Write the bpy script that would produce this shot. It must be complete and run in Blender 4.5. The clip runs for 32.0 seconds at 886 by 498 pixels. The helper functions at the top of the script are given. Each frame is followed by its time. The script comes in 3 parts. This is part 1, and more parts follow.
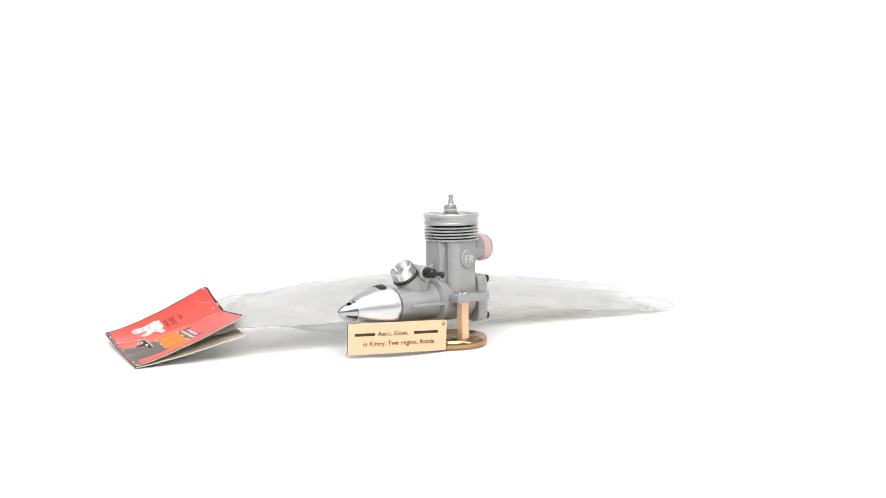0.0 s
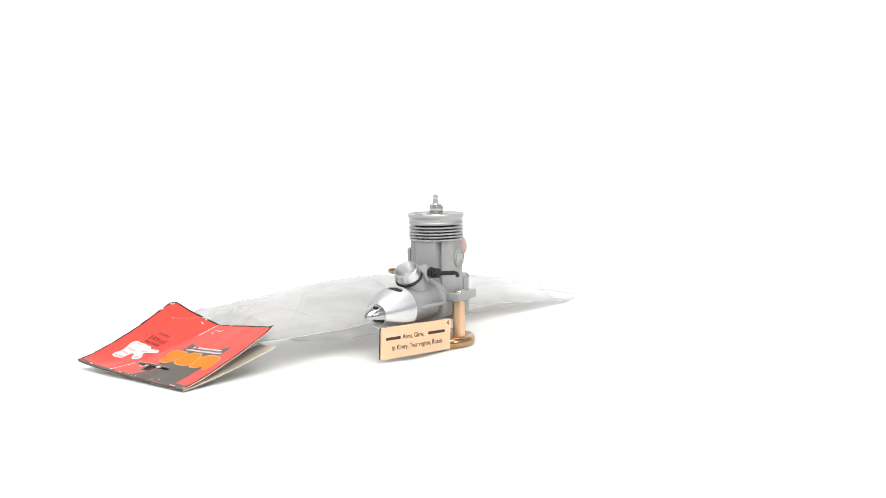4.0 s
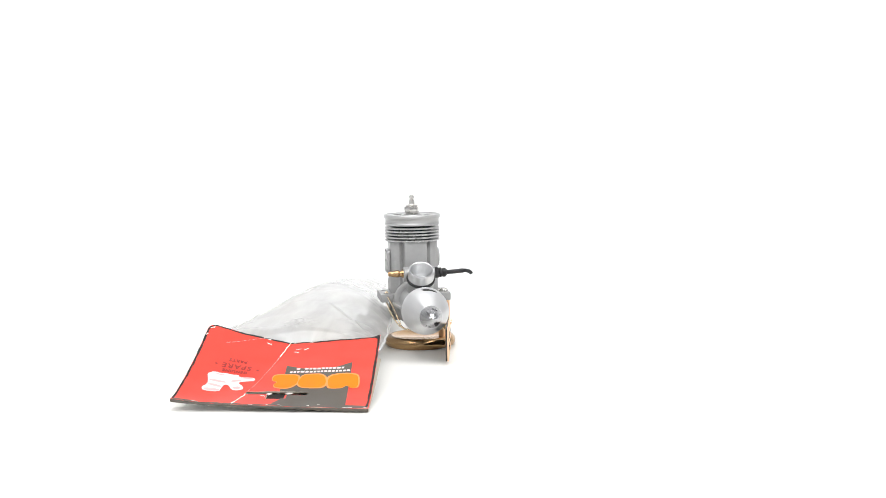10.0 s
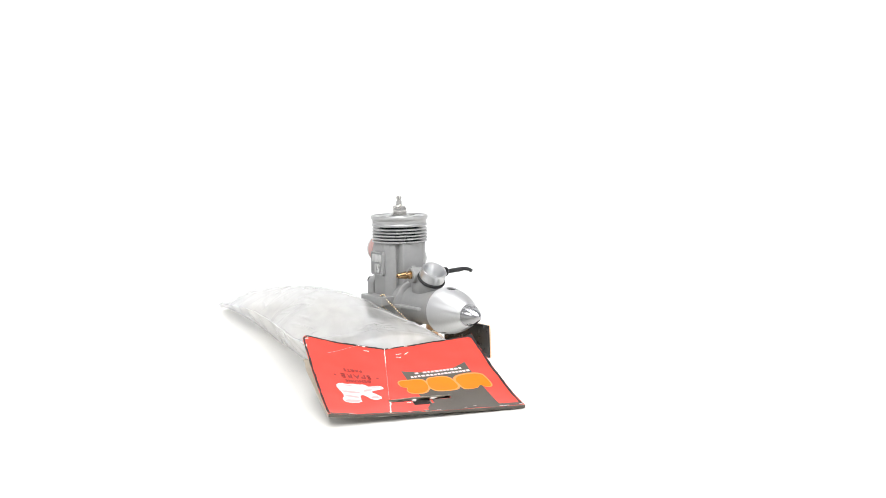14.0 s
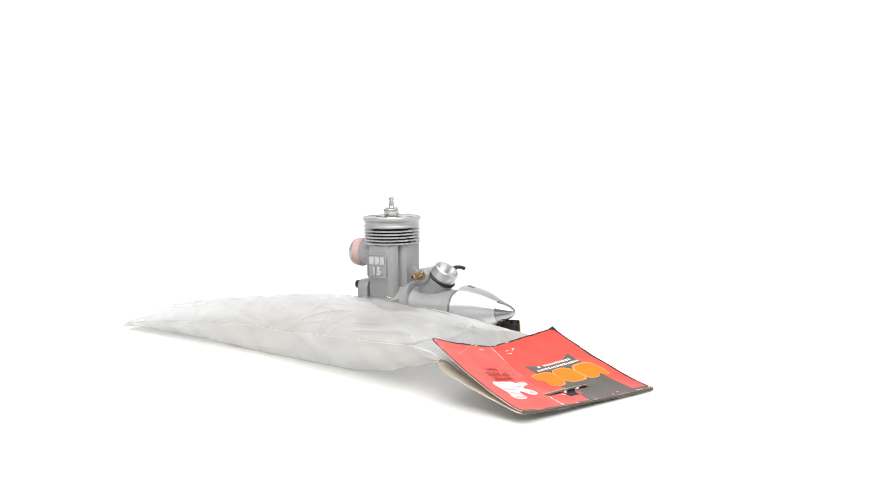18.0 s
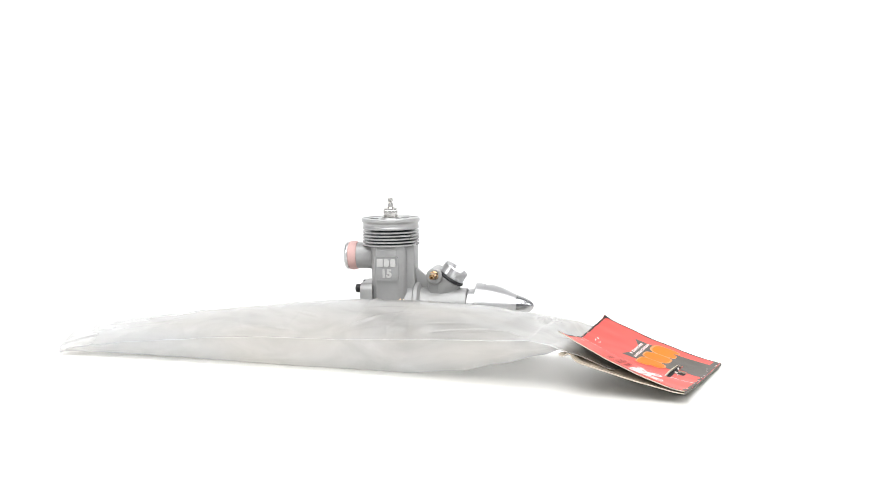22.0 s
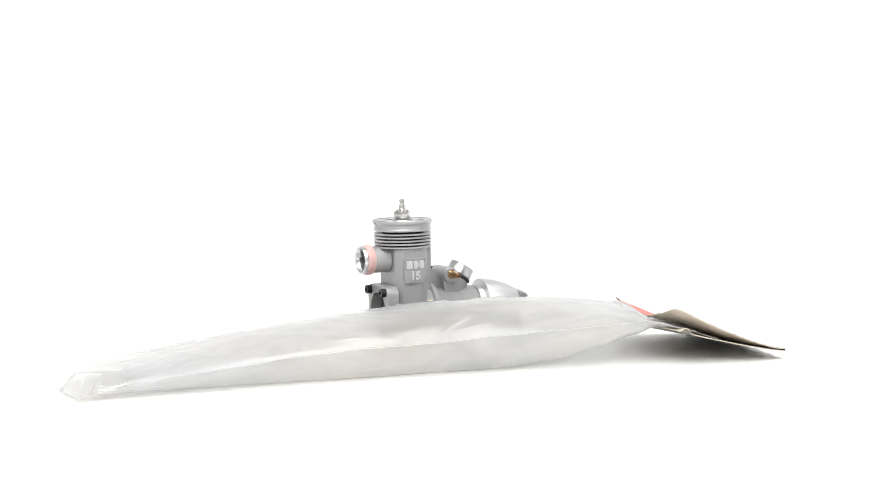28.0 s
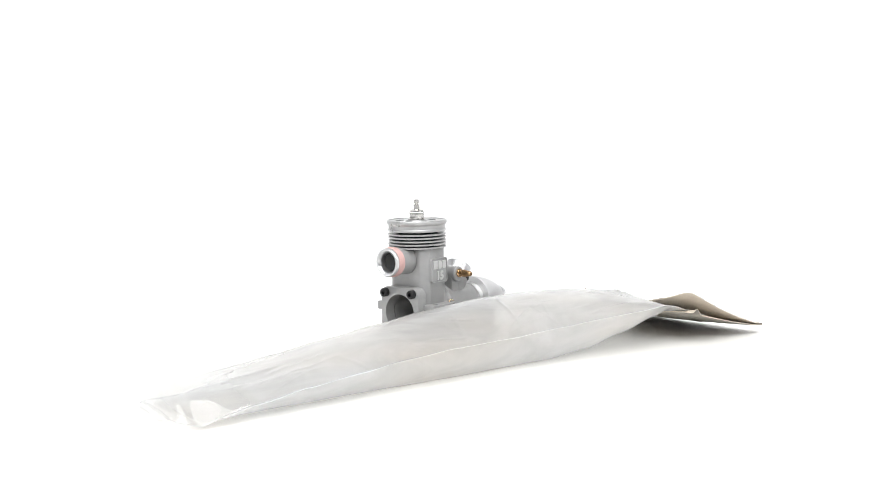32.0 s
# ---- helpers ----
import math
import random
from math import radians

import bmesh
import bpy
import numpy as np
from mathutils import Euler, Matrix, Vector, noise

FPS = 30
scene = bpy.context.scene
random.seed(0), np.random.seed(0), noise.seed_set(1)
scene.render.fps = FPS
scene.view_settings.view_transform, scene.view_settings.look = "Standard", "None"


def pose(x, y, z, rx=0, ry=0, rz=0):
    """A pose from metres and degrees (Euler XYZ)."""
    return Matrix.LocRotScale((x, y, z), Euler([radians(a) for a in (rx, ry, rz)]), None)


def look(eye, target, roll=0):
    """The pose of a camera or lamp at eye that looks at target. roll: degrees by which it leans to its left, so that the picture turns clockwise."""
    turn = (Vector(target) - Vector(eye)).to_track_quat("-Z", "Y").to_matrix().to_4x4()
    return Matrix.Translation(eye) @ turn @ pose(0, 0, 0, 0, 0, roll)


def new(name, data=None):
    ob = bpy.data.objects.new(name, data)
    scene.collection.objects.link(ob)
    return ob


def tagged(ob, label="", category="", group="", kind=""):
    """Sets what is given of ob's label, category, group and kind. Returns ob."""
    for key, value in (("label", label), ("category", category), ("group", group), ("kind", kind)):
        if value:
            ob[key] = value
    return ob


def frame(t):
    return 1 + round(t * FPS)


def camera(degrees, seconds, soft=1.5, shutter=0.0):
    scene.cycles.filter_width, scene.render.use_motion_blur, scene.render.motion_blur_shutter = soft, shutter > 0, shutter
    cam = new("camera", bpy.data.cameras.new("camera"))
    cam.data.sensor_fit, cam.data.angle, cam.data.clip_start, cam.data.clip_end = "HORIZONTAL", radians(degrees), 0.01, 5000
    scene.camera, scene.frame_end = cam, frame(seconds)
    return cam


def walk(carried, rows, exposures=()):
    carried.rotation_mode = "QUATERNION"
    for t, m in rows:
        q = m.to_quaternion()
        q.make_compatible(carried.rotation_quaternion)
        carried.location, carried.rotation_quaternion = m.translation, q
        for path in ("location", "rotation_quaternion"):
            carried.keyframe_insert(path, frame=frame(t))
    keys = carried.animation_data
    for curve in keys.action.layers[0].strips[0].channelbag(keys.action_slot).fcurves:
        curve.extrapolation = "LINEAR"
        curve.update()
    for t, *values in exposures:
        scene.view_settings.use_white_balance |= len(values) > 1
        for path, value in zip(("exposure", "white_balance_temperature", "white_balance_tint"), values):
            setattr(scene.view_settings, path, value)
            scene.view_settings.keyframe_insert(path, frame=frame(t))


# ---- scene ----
# A turntable carries a model engine, its name plate and its packaging before a fixed camera.
LENGTH = 32.0
cam = camera(39.52, LENGTH, soft=0.8)
EYE = (0.0, -0.75, 0.13786)
TARGET = (0.009716, 0.244520, 0.033366)
walk(cam, [(0.0, look(EYE, TARGET, -0.948)), (LENGTH, look(EYE, TARGET, -0.948))])

# ---- light: a white photo corner under soft boxes, the room behind the camera is dim ----
world = bpy.data.worlds.new("studio_air")
world.use_nodes = True
world.node_tree.nodes["Background"].inputs["Color"].default_value = (0.9, 0.95, 1.0, 1)
world.node_tree.nodes["Background"].inputs["Strength"].default_value = 0.08
scene.world = world


def softbox(name, eye, target, sx, sy, watts, colour=(1, 1, 1)):
    data = bpy.data.lights.new(name, "AREA")
    data.shape, data.size, data.size_y, data.energy, data.color = "RECTANGLE", sx, sy, watts, colour
    ob = new(name, data)
    ob.matrix_world = look(eye, target)
    return ob


softbox("softbox_top", (0.0, -0.55, 1.15), (0.0, -0.05, 0.0), 1.5, 1.2, 31.0)
softbox("softbox_left", (-1.0, -0.6, 0.62), (0.0, 0.0, 0.05), 0.3, 0.5, 3.5)
softbox("softbox_right", (1.0, -0.6, 0.62), (0.0, 0.0, 0.05), 0.3, 0.5, 3.5)
# added unseen fills: one brightens camera-facing sides, one whitens the backdrop
softbox("added_front_fill", (0.12, -1.35, 0.95), (0.0, 0.0, 0.03), 0.9, 0.4, 9.0)
softbox("added_backdrop_fill", (0.0, 0.42, 0.85), (0.0, 1.2, 0.30), 2.6, 0.3, 10)
scene.view_settings.exposure = -0.5


# ---- materials ----
def shade(name, colour, rough=0.5, metal=0.0, vary=0.12, scale=200.0, bump=0.0, bump_scale=900.0, coat=0.0, spec=0.5, stretch=(1, 1, 1), turned=False, edge=1.0):
    m = bpy.data.materials.new(name)
    m.use_nodes = True
    t = m.node_tree
    b = t.nodes["Principled BSDF"]
    b.inputs["Metallic"].default_value = metal
    b.inputs["Specular IOR Level"].default_value = spec
    b.inputs["Coat Weight"].default_value = coat
    b.inputs["Specular Tint"].default_value = (edge, edge, edge, 1)
    tc = t.nodes.new("ShaderNodeTexCoord")
    mp = t.nodes.new("ShaderNodeMapping")
    mp.inputs["Scale"].default_value = stretch
    t.links.new(tc.outputs["Object"], mp.inputs["Vector"])
    big = t.nodes.new("ShaderNodeTexNoise")
    big.inputs["Scale"].default_value = scale * 0.35
    big.inputs["Detail"].default_value = 3
    fine = t.nodes.new("ShaderNodeTexNoise")
    fine.inputs["Scale"].default_value = scale * 4
    fine.inputs["Detail"].default_value = 4
    for n in (big, fine):
        t.links.new(mp.outputs["Vector"], n.inputs["Vector"])
    add = t.nodes.new("ShaderNodeMath")
    add.operation = "MULTIPLY_ADD"
    t.links.new(fine.outputs["Fac"], add.inputs[0])
    add.inputs[1].default_value = 0.5
    t.links.new(big.outputs["Fac"], add.inputs[2])
    rng = t.nodes.new("ShaderNodeMapRange")
    rng.inputs["From Min"].default_value, rng.inputs["From Max"].default_value = 0.45, 1.05
    rng.inputs["To Min"].default_value, rng.inputs["To Max"].default_value = 1 - vary, 1 + vary
    t.links.new(add.outputs[0], rng.inputs["Value"])
    mul = t.nodes.new("ShaderNodeVectorMath")
    mul.operation = "SCALE"
    mul.inputs[0].default_value = colour
    t.links.new(rng.outputs[0], mul.inputs["Scale"])
    t.links.new(mul.outputs[0], b.inputs["Base Color"])
    rr = t.nodes.new("ShaderNodeMapRange")
    rr.inputs["From Min"].default_value, rr.inputs["From Max"].default_value = 0.4, 1.1
    rr.inputs["To Min"].default_value, rr.inputs["To Max"].default_value = rough * (1 - 1.7 * vary), min(1, rough * (1 + 1.7 * vary))
    t.links.new(add.outputs[0], rr.inputs["Value"])
    t.links.new(rr.outputs[0], b.inputs["Roughness"])
    if turned:
        # fine lathe grooves run round the y axis
        tan = t.nodes.new("ShaderNodeTangent")
        tan.direction_type, tan.axis = "RADIAL", "Y"
        t.links.new(tan.outputs[0], b.inputs["Tangent"])
        b.inputs["Anisotropic"].default_value = 0.8
        b.inputs["Anisotropic Rotation"].default_value = 0.25
    if bump:
        grain = t.nodes.new("ShaderNodeTexNoise")
        grain.inputs["Scale"].default_value = bump_scale
        grain.inputs["Detail"].default_value = 3
        t.links.new(mp.outputs["Vector"], grain.inputs["Vector"])
        bp = t.nodes.new("ShaderNodeBump")
        bp.inputs["Strength"].default_value = bump
        bp.inputs["Distance"].default_value = 0.0004
        t.links.new(grain.outputs["Fac"], bp.inputs["Height"])
        t.links.new(bp.outputs[0], b.inputs["Normal"])
    return m


def film_shade(name, density, colour, rough, milk=0.5, end_clear=0.45, end_from=0.12):
    """Thin clear plastic: part see-through, part milky, with a gloss."""
    m = bpy.data.materials.new(name)
    m.use_nodes = True
    t = m.node_tree
    b = t.nodes["Principled BSDF"]
    out = t.nodes["Material Output"]
    tint = t.nodes.new("ShaderNodeMixRGB")
    tint.inputs[1].default_value = (colour[0] * 0.975, colour[1] * 0.995, colour[2] * 1.02, 1)
    tint.inputs[2].default_value = (colour[0] * 1.02, colour[1] * 1.0, colour[2] * 0.97, 1)
    t.links.new(tint.outputs[0], b.inputs["Base Color"])
    b.inputs["Roughness"].default_value = rough
    b.inputs["Specular IOR Level"].default_value = 0.6
    tc = t.nodes.new("ShaderNodeTexCoord")
    mp = t.nodes.new("ShaderNodeMapping")
    mp.inputs["Scale"].default_value = (1.0, 0.35, 1.0)
    t.links.new(tc.outputs["Object"], mp.inputs["Vector"])
    n1 = t.nodes.new("ShaderNodeTexNoise")
    n1.inputs["Scale"].default_value = 55
    n1.inputs["Detail"].default_value = 5
    n1.inputs["Distortion"].default_value = 0.8
    t.links.new(mp.outputs["Vector"], n1.inputs["Vector"])
    bp = t.nodes.new("ShaderNodeBump")
    bp.inputs["Strength"].default_value = 0.2
    bp.inputs["Distance"].default_value = 0.0015
    t.links.new(n1.outputs["Fac"], bp.inputs["Height"])
    t.links.new(bp.outputs[0], b.inputs["Normal"])
    tl = t.nodes.new("ShaderNodeBsdfTranslucent")
    more = t.nodes.new("ShaderNodeVectorMath")
    more.operation = "SCALE"
    more.inputs["Scale"].default_value = 1.18
    t.links.new(tint.outputs[0], more.inputs[0])
    t.links.new(more.outputs[0], tl.inputs["Color"])
    patch = t.nodes.new("ShaderNodeTexNoise")
    patch.inputs["Scale"].default_value = 22
    patch.inputs["Detail"].default_value = 2
    t.links.new(mp.outputs["Vector"], patch.inputs["Vector"])
    wide = t.nodes.new("ShaderNodeMapRange")
    wide.inputs["From Min"].default_value, wide.inputs["From Max"].default_value = 0.4, 0.62
    t.links.new(patch.outputs["Fac"], wide.inputs["Value"])
    t.links.new(wide.outputs[0], tint.inputs[0])
    milky = t.nodes.new("ShaderNodeMixShader")
    milky.inputs[0].default_value = milk
    t.links.new(b.outputs[0], milky.inputs[1])
    t.links.new(tl.outputs[0], milky.inputs[2])
    tr = t.nodes.new("ShaderNodeBsdfTransparent")
    tr.inputs["Color"].default_value = (0.975, 0.978, 0.98, 1)
    mix = t.nodes.new("ShaderNodeMixShader")
    rng = t.nodes.new("ShaderNodeMapRange")
    rng.inputs["From Min"].default_value, rng.inputs["From Max"].default_value = 0.3, 0.7
    rng.inputs["To Min"].default_value, rng.inputs["To Max"].default_value = density - 0.1, density + 0.12
    t.links.new(n1.outputs["Fac"], rng.inputs["Value"])
    # the flat sealed end of the bag is clearer than the milky middle
    sep = t.nodes.new("ShaderNodeSeparateXYZ")
    t.links.new(tc.outputs["Object"], sep.inputs[0])
    end = t.nodes.new("ShaderNodeMapRange")
    end.inputs["From Min"].default_value, end.inputs["From Max"].default_value = end_from, 0.198
    end.inputs["To Min"].default_value, end.inputs["To Max"].default_value = 1.0, end_clear
    t.links.new(sep.outputs["Y"], end.inputs["Value"])
    dense = t.nodes.new("ShaderNodeMath")
    dense.operation = "MULTIPLY"
    t.links.new(rng.outputs[0], dense.inputs[0])
    t.links.new(end.outputs[0], dense.inputs[1])
    t.links.new(dense.outputs[0], mix.inputs[0])
    t.links.new(tr.outputs[0], mix.inputs[1])
    t.links.new(milky.outputs[0], mix.inputs[2])
    gloss = t.nodes.new("ShaderNodeBsdfGlossy")
    gloss.inputs["Color"].default_value = (0.85, 0.85, 0.85, 1)
    gloss.inputs["Roughness"].default_value = rough
    t.links.new(bp.outputs[0], gloss.inputs["Normal"])
    facing = t.nodes.new("ShaderNodeLayerWeight")
    facing.inputs["Blend"].default_value = 0.5
    t.links.new(bp.outputs[0], facing.inputs["Normal"])
    steep = t.nodes.new("ShaderNodeMath")
    steep.operation = "POWER"
    steep.inputs[1].default_value = 4.0
    t.links.new(facing.outputs["Facing"], steep.inputs[0])
    sheen = t.nodes.new("ShaderNodeMath")
    sheen.operation = "MULTIPLY_ADD"
    sheen.inputs[1].default_value, sheen.inputs[2].default_value = 0.4, 0.05
    t.links.new(steep.outputs[0], sheen.inputs[0])
    wet = t.nodes.new("ShaderNodeMixShader")
    t.links.new(sheen.outputs[0], wet.inputs[0])
    t.links.new(mix.outputs[0], wet.inputs[1])
    t.links.new(gloss.outputs[0], wet.inputs[2])
    t.links.new(wet.outputs[0], out.inputs["Surface"])
    return m


PAPER_WHITE = shade("white_paper", (0.90, 0.90, 0.90), 0.8, vary=0.01, scale=20)
DISC_WHITE = shade("cream_laminate", (0.84, 0.83, 0.80), 0.45, vary=0.01, scale=15)
WALL_GREY = shade("grey_wall_paint", (0.38, 0.38, 0.39), 0.9, vary=0.05, scale=6)
CAST = shade("grey_cast_aluminium", (0.35, 0.351, 0.348), 0.40, 0.28, 0.08, 90, 0.12, 800, spec=0.5)
HEAD = shade("machined_grey_aluminium", (0.405, 0.407, 0.405), 0.28, 0.5, 0.02, 60, spec=0.5)
# same casting as the body, lightened to paint in the letters' highlights
CAST_LIT = shade("raised_cast_letters_lit", (0.54, 0.54, 0.53), 0.35, 0.2, 0.05, 300)
TURNED = shade("turned_aluminium", (0.72, 0.723, 0.728), 0.30, 0.95, 0.05, 60, edge=0.5)
SPUN = shade("lathe_turned_aluminium", (0.76, 0.762, 0.765), 0.41, 0.92, 0.03, 30, turned=True, edge=0.5)
TIP = shade("finely_turned_tip", (0.5, 0.5, 0.51), 0.22, 1.0, 0.03, 30, turned=True)
STEEL = shade("nickel_steel", (0.76, 0.745, 0.715), 0.25, 1.0, 0.1, 500)
BLACK = shade("black_oxide", (0.016, 0.016, 0.017), 0.32, 0.0, 0.2, 400, spec=0.35)
RUBBER = shade("black_rubber", (0.015, 0.015, 0.016), 0.55, 0.0, 0.2, 400)
# near-black that paints the shade of recesses into the colour
HOLLOW_SHADE = shade("painted_hollow_shade", (0.02, 0.02, 0.02), 0.7, 0.0, 0.2, 300)
BRASS = shade("polished_brass", (0.47, 0.30, 0.155), 0.18, 1.0, 0.14, 160)
BRASS_BAR = shade("satin_brass_bar", (0.80, 0.545, 0.34), 0.34, 0.7, 0.06, 160, stretch=(1, 1, 0.2))
BEAD = shade("brass_beads", (0.864, 0.72, 0.516), 0.2, 1.0, 0.15, 300)
PLATE_FACE = shade("copper_coloured_plate", (0.88, 0.575, 0.36), 0.45, 0.15, 0.05, 120)
PLATE_BACK = shade("dark_plate_back", (0.035, 0.033, 0.032), 0.25, 0.3, 0.2, 120)
INK = shade("engraved_brown_ink", (0.05, 0.03, 0.02), 0.7)
PINK = shade("pink_silicone_gasket", (0.60, 0.385, 0.36), 0.55, 0.0, 0.06, 250)
RED = shade("red_printed_card", (0.76, 0.066, 0.046), 0.36, 0.0, 0.06, 40, spec=0.25)
GREY_INK = shade("dark_grey_print", (0.09, 0.0792, 0.0648), 0.5, 0.0, 0.12, 120)
ORANGE = shade("orange_print", (0.86, 0.21, 0.012), 0.5, 0.0, 0.08, 160, spec=0.12)
ORANGE_RIM = shade("light_orange_print", (0.86, 0.27, 0.06), 0.42, 0.0, 0.05, 160)
WHITE_INK = shade("white_print", (0.798, 0.672, 0.662), 0.6, 0.0, 0.10, 250)
DARK_RED_INK = shade("dark_red_print", (0.28, 0.03, 0.025), 0.6)
PINK_INK = shade("pale_pink_print", (0.78, 0.42, 0.41), 0.6, 0.0, 0.15, 200)
# worn border print; also paints the shade in the hanging slot
EDGE_INK_AND_SHADE = shade("black_worn_print_and_hole_shade", (0.014, 0.011, 0.010), 0.6)
CARDBOARD = shade("cream_cardboard", (0.6, 0.53, 0.44), 0.8, 0.0, 0.08, 120, 0.2, 900)
CARD_BACK = shade("grey_card_back", (0.34, 0.315, 0.28), 0.6, 0.0, 0.08, 60)
WORN = shade("worn_white_paper_fibre", (0.92, 0.855, 0.81), 0.9)
FILM = film_shade("clear_plastic_film", 0.64, (0.655, 0.645, 0.628), 0.1, end_clear=0.28)
# same film set denser, so that a contact shadow falls under the bag
FILM_BASE = film_shade("clear_plastic_film_shadowing", 0.7, (0.69, 0.683, 0.67), 0.16, 0.4, end_clear=0.2, end_from=0.184)
SEAM = film_shade("welded_film_edge", 0.6, (0.86, 0.86, 0.86), 0.15, end_clear=0.25)

# ---- building helpers; shapes are drawn in millimetres ----
MM = 0.001
RZ = Matrix.Rotation


def at(x, y, z, rx=0, ry=0, rz=0):
    return pose(x, y, z, rx, ry, rz)


def part(name, bm, material, parent, label="", smooth=True, angle=35):
    me = bpy.data.meshes.new(name)
    bmesh.ops.scale(bm, vec=(MM, MM, MM), verts=bm.verts)
    bm.normal_update()
    bm.to_mesh(me)
    bm.free()
    for m in material if isinstance(material, (list, tuple)) else [material]:
        me.materials.append(m)
    if smooth:
        me.shade_smooth()
        me.set_sharp_from_angle(angle=radians(angle))
    ob = new(name, me)
    if parent is not None:
        ob.parent = parent
    if label:
        ob["label"] = label
    return ob


def thing(name, label, category, group="", kind=""):
    return tagged(new(name), label, category, group, kind)


def lathe(profile, m=Matrix(), seg=48, bm=None):
    """A turned body: (radius, height) pairs about the local z axis."""
    bm = bm or bmesh.new()
    rings = []
    for r, h in profile:
        if r < 1e-4:
            rings.append([bm.verts.new(m @ Vector((0, 0, h)))])
        else:
            rings.append([bm.verts.new(m @ Vector((r * math.cos(2 * math.pi * k / seg), r * math.sin(2 * math.pi * k / seg), h))) for k in range(seg)])
    for a, b in zip(rings, rings[1:]):
        for k in range(seg):
            j = (k + 1) % seg
            q = [a[k % len(a)], a[j % len(a)], b[j % len(b)], b[k % len(b)]]
            q = [v for i, v in enumerate(q) if v not in q[:i]]
            if len(q) > 2:
                bm.faces.new(q)
    for ring, flip in ((rings[0], True), (rings[-1], False)):
        if len(ring) > 1 and rings[0] is not rings[-1] and abs(profile[0][0] - profile[-1][0]) + abs(profile[0][1] - profile[-1][1]) > 1e-6:
            bm.faces.new(ring[::-1] if flip else ring)
    if abs(profile[0][0] - profile[-1][0]) + abs(profile[0][1] - profile[-1][1]) < 1e-6:
        bmesh.ops.remove_doubles(bm, verts=bm.verts, dist=1e-4)
    bmesh.ops.recalc_face_normals(bm, faces=bm.faces)
    return bm


def ring(radius, thick, m=Matrix(), seg=48, n=12, bm=None, squash=1.0):
    prof = [(radius + thick * math.cos(2 * math.pi * k / n), squash * thick * math.sin(2 * math.pi * k / n)) for k in range(n + 1)]
    return lathe(prof, m, seg, bm)


def prism(points, z0, z1, m=Matrix(), bevel=0.0, top=None, bm=None):
    """A straight body over a plan outline; top: the outline at z1, if it differs."""
    own = bmesh.new()
    a = [own.verts.new((x, y, z0)) for x, y in points]
    b = [own.verts.new((x, y, z1)) for x, y in (top or points)]
    own.faces.new(a[::-1])
    own.faces.new(b)
    for k in range(len(a)):
        j = (k + 1) % len(a)
        own.faces.new((a[k], a[j], b[j], b[k]))
    bmesh.ops.recalc_face_normals(own, faces=own.faces)
    if bevel:
        bmesh.ops.bevel(own, geom=list(own.edges), offset=bevel, segments=2, profile=0.6, affect="EDGES", clamp_overlap=True)
    bmesh.ops.transform(own, matrix=m, verts=own.verts)
    return merge(bm, own)


def box(sx, sy, sz, m=Matrix(), bevel=0.4, bm=None):
    x, y = sx / 2, sy / 2
    return prism([(-x, -y), (x, -y), (x, y), (-x, y)], -sz / 2, sz / 2, m, bevel, bm=bm)


def merge(bm, other):
    if bm is None:
        return other
    me = bpy.data.meshes.new("joined")
    other.to_mesh(me)
    other.free()
    bm.from_mesh(me)
    bpy.data.meshes.remove(me)
    return bm


def rounded(w, h, r, n=6):
    pts = []
    for cx, cy, a0 in ((w / 2 - r, h / 2 - r, 0), (-w / 2 + r, h / 2 - r, 90), (-w / 2 + r, -h / 2 + r, 180), (w / 2 - r, -h / 2 + r, 270)):
        for k in range(n + 1):
            a = radians(a0 + 90 * k / n)
            pts.append((cx + r * math.cos(a), cy + r * math.sin(a)))
    return pts


def carve(bm, *cutters):
    """Cuts bodies out of a body."""
    for cut in cutters:
        pair = []
        for b in (bm, cut):
            me = bpy.data.meshes.new("carving")
            b.to_mesh(me)
            b.free()
            pair.append(new("carving", me))
        mod = pair[0].modifiers.new("cut", "BOOLEAN")
        mod.operation, mod.object, mod.solver = "DIFFERENCE", pair[1], "EXACT"
        deps = bpy.context.evaluated_depsgraph_get()
        deps.update()
        me = bpy.data.meshes.new_from_object(pair[0].evaluated_get(deps))
        bm = bmesh.new()
        bm.from_mesh(me)
        for ob in pair:
            data = ob.data
            bpy.data.objects.remove(ob)
            bpy.data.meshes.remove(data)
        bpy.data.meshes.remove(me)
    return bm


def lettering(text, size, m, depth=0.2, bold=0.0, gap=1.0):
    """Raised letters with their first baseline point at the origin of m, facing its z."""
    cu = bpy.data.curves.new("letters", "FONT")
    cu.body, cu.size, cu.extrude, cu.offset, cu.resolution_u, cu.space_character = text, size, depth, bold, 3, gap
    ob = new("letters", cu)
    deps = bpy.context.evaluated_depsgraph_get()
    deps.update()
    me = bpy.data.meshes.new_from_object(ob.evaluated_get(deps))
    bm = bmesh.new()
    bm.from_mesh(me)
    bpy.data.objects.remove(ob)
    bpy.data.curves.remove(cu)
    bpy.data.meshes.remove(me)
    wide = max((v.co.x for v in bm.verts), default=1)
    bmesh.ops.transform(bm, matrix=m, verts=bm.verts)
    return bm, wide


def tube(points, r, seg=10, bm=None):
    """A round bar along a chain of points."""
    bm = bm or bmesh.new()
    pts = [Vector(p) for p in points]
    last = None
    for i, p in enumerate(pts):
        d = (pts[min(i + 1, len(pts) - 1)] - pts[max(i - 1, 0)]).normalized()
        q = d.to_track_quat("Z", "Y").to_matrix()
        rad = r[i] if isinstance(r, (list, tuple)) else r
        now = [bm.verts.new(p + q @ Vector((rad * math.cos(2 * math.pi * k / seg), rad * math.sin(2 * math.pi * k / seg), 0))) for k in range(seg)]
